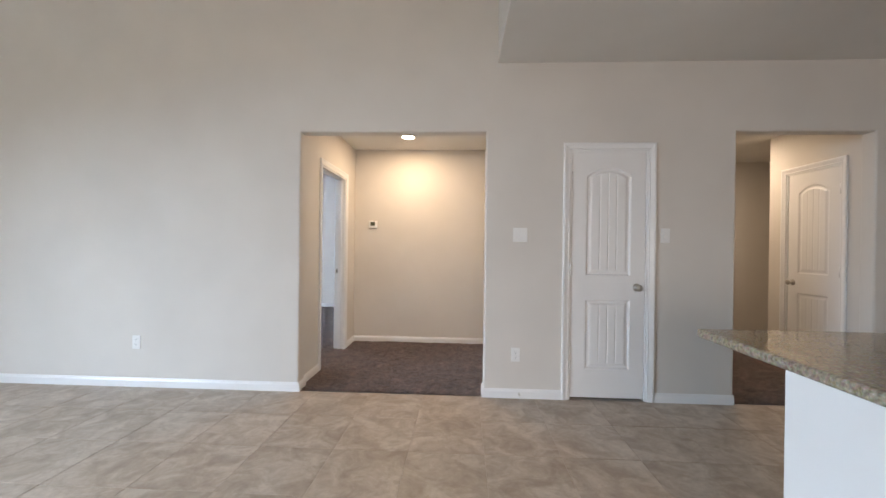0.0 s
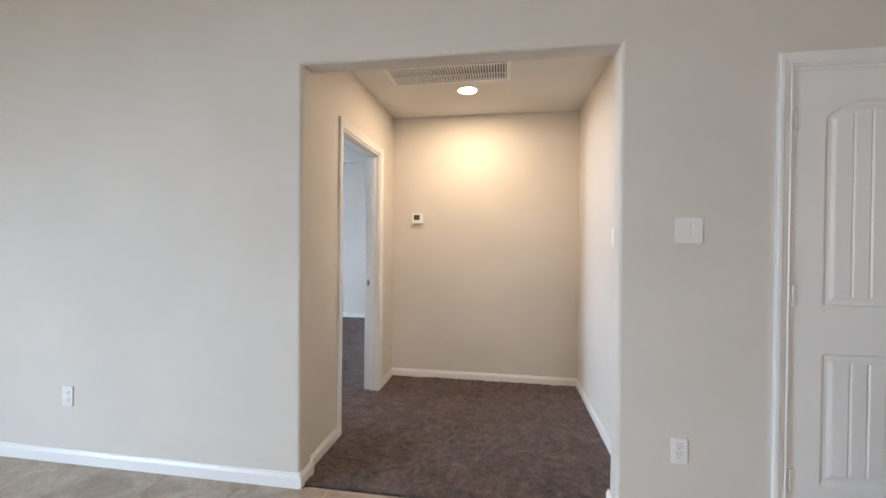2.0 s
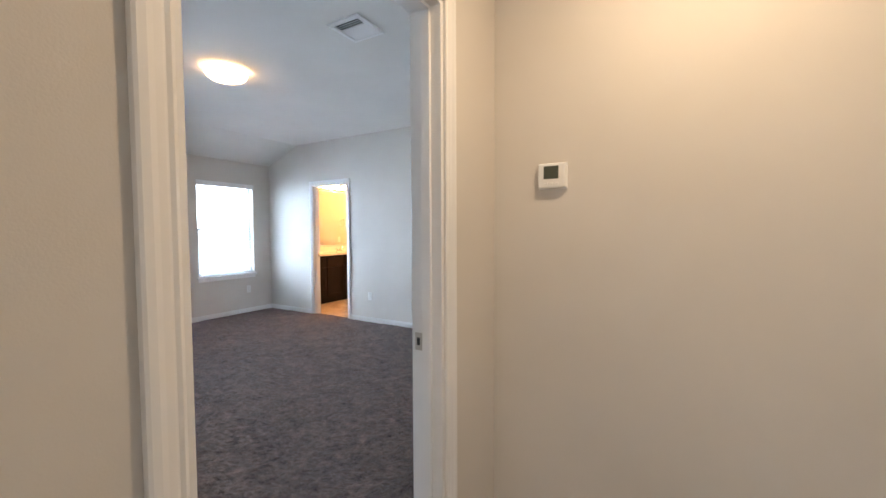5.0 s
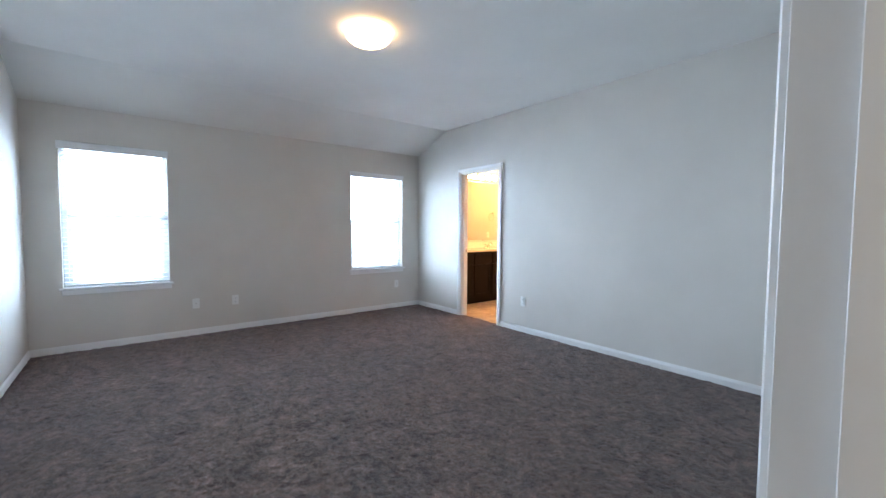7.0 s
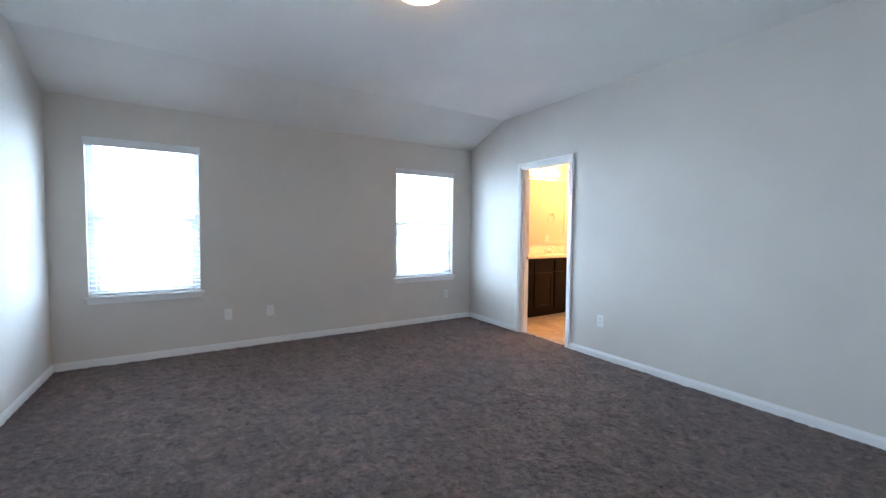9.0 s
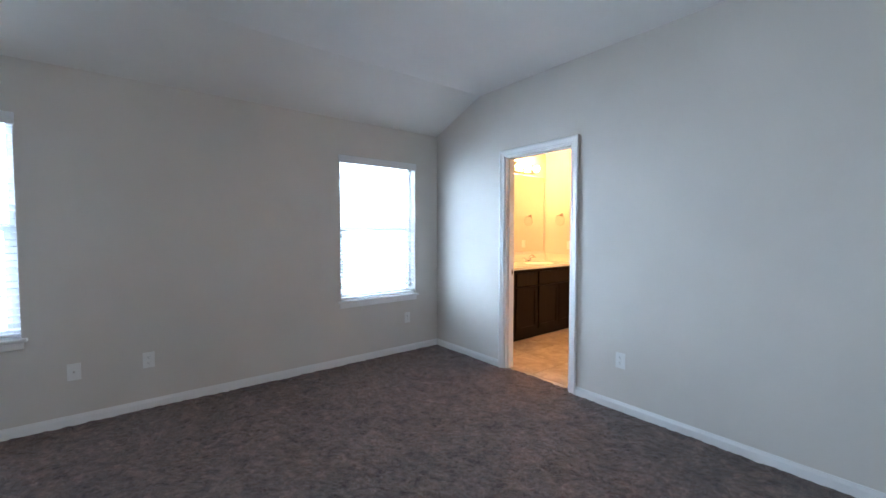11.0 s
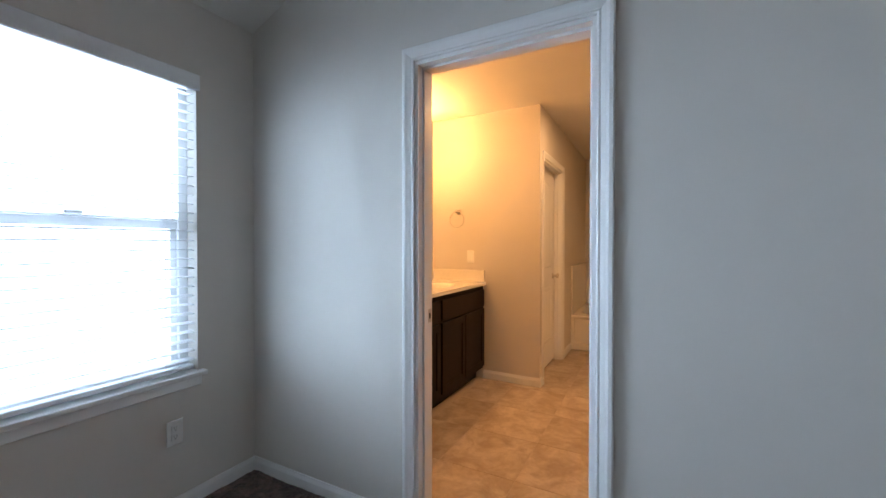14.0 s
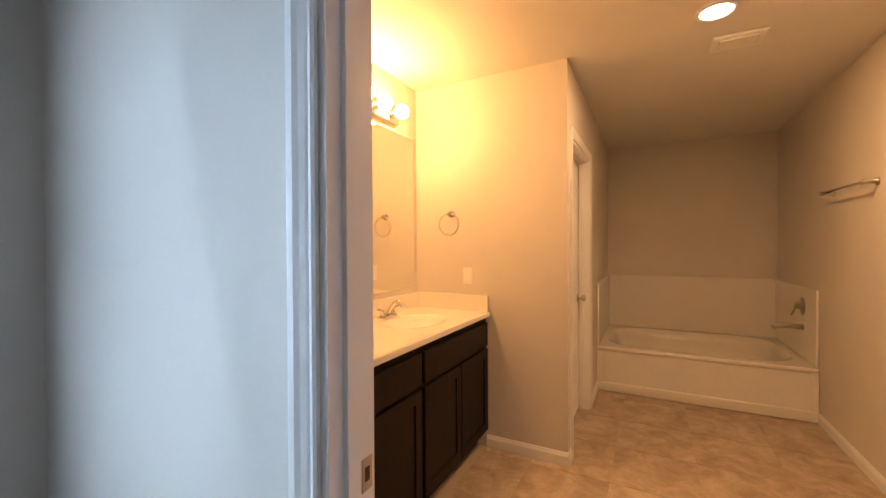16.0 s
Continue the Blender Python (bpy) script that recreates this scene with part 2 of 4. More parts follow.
def wall_bm(axis, c0, c1, a0, a1, z0, z1, holes=(), rounded=()):
    """A wall along x or y between c0 and c1 in the other direction, with holes (a0, a1, z0, z1) through it."""
    cuts_a = sorted({a0, a1, *(h[0] for h in holes), *(h[1] for h in holes)})
    cuts_z = sorted({z0, z1, *(max(z0, h[2]) for h in holes), *(h[3] for h in holes)})
    bm = bmesh.new()
    na, nz = len(cuts_a) - 1, len(cuts_z) - 1

    def solid(i, k):
        if not (0 <= i < na and 0 <= k < nz):
            return False
        a, z = (cuts_a[i] + cuts_a[i + 1]) / 2, (cuts_z[k] + cuts_z[k + 1]) / 2
        return not any(h[0] < a < h[1] and h[2] < z < h[3] for h in holes)

    def P(a, c, z):
        return bm.verts.new((a, c, z) if axis == "x" else (c, a, z))

    for i in range(na):
        for k in range(nz):
            if not solid(i, k):
                continue
            A0, A1, Z0, Z1 = cuts_a[i], cuts_a[i + 1], cuts_z[k], cuts_z[k + 1]
            for c in (c0, c1):
                bm.faces.new((P(A0, c, Z0), P(A1, c, Z0), P(A1, c, Z1), P(A0, c, Z1)))
            for di, dk, q in ((-1, 0, ((A0, c0, Z0), (A0, c1, Z0), (A0, c1, Z1), (A0, c0, Z1))),
                              (1, 0, ((A1, c0, Z0), (A1, c1, Z0), (A1, c1, Z1), (A1, c0, Z1))),
                              (0, -1, ((A0, c0, Z0), (A1, c0, Z0), (A1, c1, Z0), (A0, c1, Z0))),
                              (0, 1, ((A0, c0, Z1), (A1, c0, Z1), (A1, c1, Z1), (A0, c1, Z1)))):
                if not solid(i + di, k + dk):
                    bm.faces.new([P(*p) for p in q])
    bmesh.ops.remove_doubles(bm, verts=bm.verts[:], dist=1e-4)
    bmesh.ops.recalc_face_normals(bm, faces=bm.faces[:])
    if rounded:
        j = 0 if axis == "x" else 1
        sel = []
        for e in bm.edges:
            p, q = e.verts[0].co, e.verts[1].co
            for h in rounded:
                on = [abs(v[j] - h[0]) < 1e-3 or abs(v[j] - h[1]) < 1e-3 for v in (p, q)]
                if all(on) and abs(p[j] - q[j]) < 1e-3 and abs(p[2] - q[2]) > 0.05 and max(p[2], q[2]) < h[3] + 1e-3:
                    sel.append(e)
                elif abs(p[2] - h[3]) < 1e-3 and abs(q[2] - h[3]) < 1e-3 and abs(p[j] - q[j]) > 0.05 and min(p[j], q[j]) > h[0] - 1e-3 and max(p[j], q[j]) < h[1] + 1e-3:
                    sel.append(e)
        bmesh.ops.bevel(bm, geom=list(set(sel)), offset=0.016, segments=4, affect='EDGES', profile=0.5)
    return bm


BASE_PROFILE = ((0.0, 0.0), (0.014, 0.0), (0.014, 0.054), (0.011, 0.062), (0.008, 0.068), (0.006, 0.077), (0.0, 0.077))


def baseboard(p, q, normal):
    """Skirting along the wall from p to q; normal points into the room."""
    p, q, n = Vector((*p, 0)), Vector((*q, 0)), Vector((*normal, 0))
    bm = bmesh.new()
    rows = [[bm.verts.new(e + n * (d - 0.001) + Vector((0, 0, z + 0.001))) for d, z in BASE_PROFILE] for e in (p, q)]
    for i in range(len(BASE_PROFILE) - 1):
        bm.faces.new((rows[0][i], rows[1][i], rows[1][i + 1], rows[0][i + 1]))
    bm.faces.new(rows[0])
    bm.faces.new(list(reversed(rows[1])))
    return setting("baseboard", bm, TRIM, "white painted baseboard with a moulded top edge", "baseboard")


CASING = ((0.0, 0.0), (0.0, 0.009), (0.006, 0.012), (0.013, 0.010), (0.018, 0.012), (0.030, 0.015), (0.040, 0.019), (0.052, 0.019), (0.057, 0.016), (0.057, 0.0))


def casing_bm(axis, c, side, a0, a1, top):
    """Mitred door casing round an opening, on the wall face at c; side is +1 or -1."""
    bm = bmesh.new()
    cols = []
    for u, d in CASING:
        ring = []
        for a, z in ((a0 - u, 0.002), (a0 - u, top + u), (a1 + u, top + u), (a1 + u, 0.002)):
            k = c + side * (d - 0.001)
            ring.append(bm.verts.new((a, k, z) if axis == "x" else (k, a, z)))
        cols.append(ring)
    for a, b in zip(cols, cols[1:]):
        for i in range(3):
            bm.faces.new((a[i], a[i + 1], b[i + 1], b[i]))
    return bm


def doorway(name, axis, c0, c1, a0, a1, top, label, stop_at, faces=(-1, 1)):
    """Casings, jambs and stops of a door opening in the wall between c0 and c1."""
    d = thing(name, Matrix(), label, "door frame", kind="structure")
    for s in faces:
        part("casing", casing_bm(axis, c0 if s < 0 else c1, s, a0, a1, top), TRIM, d)
    jt = 0.016

    def bx(a, b, k0, k1, z0, z1):
        return boxed(a, b, k0, k1, z0, z1, 0.001, 1) if axis == "x" else boxed(k0, k1, a, b, z0, z1, 0.001, 1)
    part("jamb", bx(a0 - 0.004, a0 + jt, c0 + 0.001, c1 - 0.001, 0.002, top), TRIM, d)
    part("jamb", bx(a1 - jt, a1 + 0.004, c0 + 0.001, c1 - 0.001, 0.002, top), TRIM, d)
    part("head_jamb", bx(a0 + jt, a1 - jt, c0 + 0.001, c1 - 0.001, top - jt, top + 0.004), TRIM, d)
    s0, s1 = stop_at, stop_at + 0.032
    part("door_stop", bx(a0 + jt, a0 + jt + 0.011, s0, s1, 0.002, top - jt), TRIM, d)
    part("door_stop", bx(a1 - jt - 0.011, a1 - jt, s0, s1, 0.002, top - jt), TRIM, d)
    part("door_stop", bx(a0 + jt + 0.011, a1 - jt - 0.011, s0, s1, top - jt - 0.011, top - jt), TRIM, d)
    return d


# ---- plan ----
FW0, FW1 = 3.40, 3.52            # wall between living room and hall
VX0, VX1, VY1 = -0.67, 1.06, 5.20  # hall
BX0, BX1, BY0, BY1 = -6.02, -0.79, 3.52, 8.02   # bedroom
TX1, TY1 = -3.37, 12.62          # bath
CEILING = 2.49
HIGH = 2.76
BED_HIGH = 2.705
LIV = (-4.6, 5.8, -4.2)          # living room west, east, south
OPEN_H = (-0.64, 0.92, -1.0, 2.195)
OPEN_K = (2.92, 3.98, -1.0, 2.195)
CLOSET = (1.61, 2.235, -1.0, 2.045)
BEDDOOR = (3.985, 4.785, -1.0, 2.045)
BATHDOOR = (-4.960, -4.226, -1.0, 2.045)
WCDOOR = (10.17, 10.98, -1.0, 2.045)
WIN = ((3.78, 4.645), (6.825, 7.71))
WZ0, WZ1 = 0.645, 2.07

# ground outside
g = bmesh.new()
bmesh.ops.create_grid(g, x_segments=8, y_segments=8, size=400)
g.transform(Matrix.Translation((0, 0, -0.35)))
setting("ground", g, GROUND, "dry pale ground outside the house", "ground")

# walls
setting("wall_living_north", wall_bm("x", FW0, FW1, LIV[0], LIV[1], 0, 4.0, (OPEN_H, OPEN_K, CLOSET), (OPEN_H, OPEN_K)), WALL,
        "greige painted living room wall with orange-peel texture", "wall")
setting("wall_living_west", wall_bm("y", LIV[0] - 0.15, LIV[0], LIV[2] - 0.15, FW0, 0, 4.0, ((-1.5, 0.9, 0.1, 2.05),)), WALL, "greige painted living room side wall", "wall")
setting("wall_living_east", wall_bm("y", LIV[1], LIV[1] + 0.15, LIV[2] - 0.15, 7.0, 0, 4.0), WALL, "greige painted kitchen side wall", "wall")
setting("wall_living_south", wall_bm("x", LIV[2] - 0.15, LIV[2], LIV[0], LIV[1], 0, 4.0, ((-1.0, 2.0, 0.4, 2.2),)), WALL,
        "greige painted wall with an assumed window opening", "wall")
setting("wall_hall_west", wall_bm("y", BX1, VX0, FW1, BY1, 0, 2.9, (BEDDOOR,)), WALL, "greige painted hall wall beside the bedroom door", "wall")
setting("wall_hall_east", wall_bm("y", VX1, VX1 + 0.12, FW1, 6.0, 0, 2.9), WALL, "greige painted hall side wall", "wall")
setting("wall_hall_north", wall_bm("x", VY1, VY1 + 0.12, VX0, VX1, 0, 2.9), WALL, "greige painted end wall of the carpeted hall", "wall")
setting("wall_closet_back", wall_bm("x", 4.3, 4.42, VX1 + 0.12, 2.80, 0, 2.9), WALL, "greige closet back wall", "wall")
setting("wall_back_hall_west", wall_bm("y", 2.80, 2.92, FW1, 5.9, 0, 2.9), WALL, "greige side wall of the back hall", "wall")
setting("wall_back_hall_north", wall_bm("x", 5.9, 6.02, 2.70, LIV[1], 0, 2.9), WALL, "greige end wall of the back hall", "wall")
BACKDOOR = (3.86, 4.47, -1.0, 2.045)
setting("wall_back_hall_east", wall_bm("y", 4.15, 4.27, FW1, 4.70, 0, 2.9, (BACKDOOR,)), WALL, "greige back hall wall with a panel door", "wall")
setting("wall_back_room", wall_bm("x", 4.58, 4.70, 4.27, LIV[1], 0, 2.9), WALL, "greige wall of the back hall corner", "wall")
setting("wall_bedroom_south", wall_bm("x", FW1 + 0.001, BY0 + 0.004, BX0, BX1, 0, 2.9), WALL, "pale greige bedroom wall", "wall")
setting("wall_bedroom_west", wall_bm("y", BX0 - 0.16, BX0, FW1 - 0.1, TY1 + 0.3, 0, 2.9,
        tuple((a, b, WZ0, WZ1) for a, b in WIN)), WALL, "pale greige bedroom wall with two windows", "wall")
setting("wall_bedroom_north", wall_bm("x", BY1, BY1 + 0.12, BX0, BX1 + 0.1, 0, 2.9, (BATHDOOR,)), WALL, "pale greige bedroom wall beside the bath door", "wall")
setting("wall_bath_vanity", wall_bm("x", 10.04, 10.16, BX0, -4.94, 0, 2.9), WALL, "warm beige bath wall at the end of the vanity", "wall")
setting("wall_bath_toilet", wall_bm("y", -5.06, -4.94, 10.16, TY1, 0, 2.9, (WCDOOR,)), WALL, "beige bath wall with the toilet room door", "wall")
setting("wall_bath_north", wall_bm("x", TY1, TY1 + 0.12, BX0, TX1 + 0.12, 0, 2.9), WALL, "beige bath wall behind the tub", "wall")
setting("wall_bath_east", wall_bm("y", TX1, TX1 + 0.12, BY1 + 0.12, TY1, 0, 2.9), WALL, "beige bath wall with a towel bar", "wall")

# ceilings
setting("ceiling", boxed(LIV[0] - 0.1, LIV[1] + 0.1, LIV[2] - 0.1, FW1, 3.9, 4.05), CEIL, "greige high living room ceiling", "ceiling")
c = boxed(1.01, LIV[1], LIV[2], FW0, HIGH, 3.9)
setting("ceiling", c, CEIL, "greige lower kitchen ceiling with a drop edge", "ceiling")
setting("ceiling", boxed(VX0 - 0.05, 5.9, FW1 - 0.02, 6.1, CEILING, CEILING + 0.1), CEIL, "beige flat hall ceiling", "ceiling")
c = bmesh.new()
prof = ((BX0 - 0.1, 2.39), (-5.31, BED_HIGH), (BX1 + 0.05, BED_HIGH), (BX1 + 0.05, HIGH + 0.12), (BX0 - 0.1, HIGH + 0.12))
ends = [[c.verts.new((x, y, z)) for x, z in prof] for y in (BY0 - 0.1, BY1 + 0.06)]
c.faces.new(ends[0])
c.faces.new(list(reversed(ends[1])))
for i in range(5):
    c.faces.new((ends[0][i], ends[0][(i + 1) % 5], ends[1][(i + 1) % 5], ends[1][i]))
setting("ceiling", c, CEIL, "pale bedroom ceiling sloped down towards the windows", "ceiling")
setting("ceiling", boxed(BX0 - 0.1, TX1 + 0.1, BY1 + 0.06, TY1 + 0.1, CEILING, CEILING + 0.1), CEIL, "warm beige flat bath ceiling", "ceiling")

# carpets


def carpet_bm(x0, x1, y0, y1, step=0.014):
    """Cut pile: a fine uneven sheet on a solid bed."""
    nx, ny = int((x1 - x0) / step), int((y1 - y0) / step)
    X, Y = np.meshgrid(np.linspace(x0, x1, nx + 1), np.linspace(y0, y1, ny + 1), indexing="ij")
    h = np.random.rand(nx + 1, ny + 1)
    soft = (h + np.roll(h, 1, 0) + np.roll(h, 1, 1) + np.roll(h, (1, 1), (0, 1))) / 4
    big = np.kron(np.random.rand(nx // 3 + 2, ny // 3 + 2), np.ones((3, 3)))[:nx + 1, :ny + 1]
    Z = 0.001 + 0.009 * (0.5 * h + 0.5 * soft) + 0.007 * big + 0.002 * np.sin(X * 9.0 + 2 * np.sin(Y * 4.3)) * np.sin(Y * 7.1)
    pts = [tuple(p) for p in np.stack([X, Y, Z], -1).reshape(-1, 3)]
    idx = np.arange((nx + 1) * (ny + 1)).reshape(nx + 1, ny + 1)
    quads = np.stack([idx[:-1, :-1], idx[1:, :-1], idx[1:, 1:], idx[:-1, 1:]], -1).reshape(-1, 4).tolist()
    me = bpy.data.meshes.new("pile")
    me.from_pydata(pts, [], quads)
    bm = bmesh.new()
    bm.from_mesh(me)
    bpy.data.meshes.remove(me)
    box(bm, x0, x1, y0, y1, -0.1, -0.004)
    return bm


setting("floor_carpet_hall", carpet_bm(VX0 - 0.06, VX1, FW0 + 0.02, VY1), CARPET, "brown-grey cut pile carpet in the hall", "carpet")
setting("floor_carpet_back_hall", carpet_bm(2.92, LIV[1], FW0 + 0.02, 5.9, 0.03), CARPET, "brown-grey cut pile carpet in the back hall", "carpet")
setting("floor_carpet_bedroom", carpet_bm(BX0, VX0 - 0.06, BY0, BY1 + 0.05), CARPET, "dark grey-brown cut pile carpet with vacuum marks", "carpet")
setting("floor_closet", boxed(VX1 + 0.12, 2.8, FW0 + 0.02, 4.3, -0.1, -0.004), GROUT, "dark closet floor", "floor")
floor_living = setting("floor_living", boxed(LIV[0], LIV[1], LIV[2], FW0 + 0.02, -0.1, -0.0022), GROUT, "beige ceramic tile floor with grout joints", "floor")
floor_bath = setting("floor_bath", boxed(BX0, TX1, BY1 + 0.05, TY1, -0.1, -0.0022), GROUT, "tan ceramic tile bath floor", "floor")

# baseboards
t57 = 0.057
for p, q, n in (
        ((LIV[0], FW0), (OPEN_H[0], FW0), (0, -1)), ((OPEN_H[1], FW0), (CLOSET[0] - t57, FW0), (0, -1)),
        ((CLOSET[1] + t57, FW0), (OPEN_K[0], FW0), (0, -1)), ((OPEN_K[1], FW0), (LIV[1], FW0), (0, -1)),
        ((OPEN_H[0], FW0 - 0.012), (OPEN_H[0], FW1 + 0.012), (1, 0)), ((OPEN_H[1], FW0 - 0.012), (OPEN_H[1], FW1 + 0.012), (-1, 0)),
        ((VX0, FW1), (VX0, BEDDOOR[0] - t57), (1, 0)), ((VX0, BEDDOOR[1] + t57), (VX0, VY1), (1, 0)),
        ((VX0, VY1), (VX1, VY1), (0, -1)), ((VX1, FW1), (VX1, VY1), (-1, 0)), ((OPEN_H[1], FW1), (VX1, FW1), (0, 1)),
        ((2.92, FW1), (2.92, 5.9), (1, 0)), ((2.92, 5.9), (LIV[1], 5.9), (0, -1)), ((4.15, BACKDOOR[1] + t57), (4.15, 4.7), (-1, 0)),
        ((4.15, FW1), (4.15, BACKDOOR[0] - t57), (-1, 0)),
        ((BX0, BY0 + 0.004), (BX1, BY0 + 0.004), (0, 1)), ((BX0, BY0), (BX0, BY1), (1, 0)),
        ((BX0, BY1), (BATHDOOR[0] - t57, BY1), (0, -1)), ((BATHDOOR[1] + t57, BY1), (BX1, BY1), (0, -1)),
        ((BX1, BY0), (BX1, BEDDOOR[0] - t57), (-1, 0)), ((BX1, BEDDOOR[1] + t57), (BX1, BY1), (-1, 0)),
        ((-5.47, 10.04), (-4.94 + 0.012, 10.04), (0, -1)), ((-4.94, 10.04 - 0.012), (-4.94, WCDOOR[0] - t57), (1, 0)),
        ((-4.94, WCDOOR[1] + t57), (-4.94, 11.475), (1, 0)), ((TX1, BY1 + 0.12), (TX1, 11.475), (-1, 0)),
        ((BATHDOOR[1] + t57, BY1 + 0.12), (TX1, BY1 + 0.12), (0, 1))):
    baseboard(p, q, n)

# door frames
frame_closet = doorway("door_frame_1", "x", FW0, FW1, CLOSET[0], CLOSET[1], CLOSET[3], "white moulded casing round the closet door", FW0 + 0.045, (-1,))
frame_bed = doorway("door_frame_2", "y", BX1, VX0, BEDDOOR[0], BEDDOOR[1], BEDDOOR[3], "white moulded casing round the open bedroom doorway", BX1 + 0.05)
frame_bath = doorway("door_frame_3", "x", BY1, BY1 + 0.12, BATHDOOR[0], BATHDOOR[1], BATHDOOR[3], "white moulded casing round the open bath doorway", BY1 + 0.035)
frame_wc = doorway("door_frame_4", "y", -5.06, -4.94, WCDOOR[0], WCDOOR[1], WCDOOR[3], "white moulded casing round the toilet room door", -5.015, (1,))
frame_back = doorway("door_frame_5", "y", 4.15, 4.27, BACKDOOR[0], BACKDOOR[1], BACKDOOR[3], "white moulded casing round the back hall door", 4.20, (-1,))


def strike_plate(parent, m):
    bm = boxed(-0.014, 0.014, -0.0012, 0.0012, -0.03, 0.03, 0.0008, 1)
    bm.transform(m)
    p = part("strike_plate", bm, NICKEL, parent, "satin nickel strike plate")
    bm = boxed(-0.006, 0.006, -0.0018, 0.0018, -0.013, 0.013)
    bm.transform(m)
    part("latch_hole", bm, DARK, p)


strike_plate(frame_bed, pose(BX1 + 0.028, BEDDOOR[1] - 0.017, 0.94))
strike_plate(frame_bath, pose(BATHDOOR[0] + 0.017, BY1 + 0.095, 0.94, 0, 0, 90))


def hinge_bm(m):
    bm = boxed(-0.001, 0.001, -0.03, 0.0, -0.045, 0.045)
    k = lathe(((0, -0.047), (0.006, -0.047), (0.006, 0.047), (0, 0.047)), 10)
    me = bpy.data.meshes.new("tmp")
    k.to_mesh(me)
    bm.from_mesh(me)
    bpy.data.meshes.remove(me)
    k.free()
    bm.transform(m)
    return bm


for hz in (0.25, 1.05, 1.82):
    part("hinge", hinge_bm(pose(BATHDOOR[1] - 0.018, BY1 + 0.118, hz)), NICKEL, frame_bath)
    part("hinge", hinge_bm(pose(BX1 + 0.004, BEDDOOR[0] + 0.018, hz, 0, 0, 90)), NICKEL, frame_bed)


def panel_door_bm(w, h, t):
    """Two-panel door with an arched upper panel and grooved plank fields on its front, which looks along -y."""
    bm = bmesh.new()
    nx, nz = max(60, int(w / 0.0075)), int(h / 0.0095)
    mg = 0.118
    lower = (mg, w - mg, 0.235, 0.80)
    upper = (mg, w - mg, 1.00, h - 0.215)
    rise = 0.075

    def depth(x, z):
        for k, (x0, x1, z0, z1) in enumerate((lower, upper)):
            top = z1
            if k:
                u = (x - (x0 + x1) / 2) / ((x1 - x0) / 2)
                top = z1 + rise * max(0.0, 1 - u * u) ** 0.9
            s = min(x - x0, x1 - x, z - z0, top - z)
            if s > 0:
                if s < 0.012:
                    return 0.009 * math.sin(s / 0.012 * math.pi / 2)
                if s < 0.024:
                    return 0.009
                if s < 0.042:
                    return 0.009 - 0.006 * (s - 0.024) / 0.018
                ph = ((x - x0) - 0.042) / ((x1 - x0 - 0.084) / 4)
                g = abs(ph - round(ph)) * (x1 - x0 - 0.084) / 4
                return 0.003 + (0.003 * (1 - g / 0.007) if g < 0.007 and 0.5 < ph < 3.5 else 0)
        return 0.0
    grid = [[bm.verts.new((w * i / nx, depth(w * i / nx, h * k / nz), h * k / nz)) for k in range(nz + 1)] for i in range(nx + 1)]
    for i in range(nx):
        for k in range(nz):
            bm.faces.new((grid[i][k], grid[i + 1][k], grid[i + 1][k + 1], grid[i][k + 1]))
    b = [bm.verts.new(p) for p in ((0, t, 0), (w, t, 0), (w, t, h), (0, t, h))]
    bm.faces.new(b)
    bm.faces.new([grid[i][0] for i in range(nx + 1)] + [b[1], b[0]])
    bm.faces.new([grid[i][nz] for i in range(nx + 1)] + [b[2], b[3]])
    bm.faces.new(grid[0] + [b[3], b[0]])
    bm.faces.new(grid[nx] + [b[2], b[1]])
    return bm


def knob_bm():
    return lathe(((0, 0), (0.032, 0), (0.032, 0.004), (0.028, 0.009), (0.012, 0.012), (0.011, 0.030), (0.018, 0.036), (0.026, 0.046), (0.027, 0.056), (0.021, 0.064), (0.0, 0.067)), 24,
                 pose(0, 0, 0, 90))


def panel_door(name, m, w, label, knob_x, hinges_x, h=2.02, t=0.035):
    d = thing(name, m, label, "door", kind="structure")
    part("slab", panel_door_bm(w, h, t), DOOR, d, smooth=False)
    k = knob_bm()
    k.transform(Matrix.Translation((knob_x, 0.001, 0.905)))
    part("knob", k, NICKEL, d, "satin nickel round knob", True)
    if hinges_x is not None:
        for hz in (0.25, 1.04, 1.80):
            b = lathe(((0, -0.047), (0.0065, -0.047), (0.0065, 0.047), (0, 0.047)), 10, Matrix.Translation((hinges_x, -0.006, hz)))
            part("hinge", b, TRIM, d, "white painted hinge", True)
            part("hinge", boxed(hinges_x, hinges_x + 0.022, -0.003, 0.0, hz - 0.045, hz + 0.045, 0.001, 1), TRIM, d, "white painted hinge")
    return d


panel_door("door_1", pose(CLOSET[0] + 0.019, FW0 + 0.008, 0.022), CLOSET[1] - CLOSET[0] - 0.038, "white two-panel closet door with arched top panel, closed", 0.525, -0.004)
panel_door("door_2", pose(4.16, BACKDOOR[1] - 0.019, 0.015, 0, 0, -90), BACKDOOR[1] - BACKDOOR[0] - 0.038, "white two-panel hall door with arched top panel, closed", 0.06, 0.575)
panel_door("door_3", pose(-5.02, WCDOOR[0] + 0.019, 0.02, 0, 0, 90), WCDOOR[1] - WCDOOR[0] - 0.038, "white two-panel toilet room door, closed", 0.70, None)


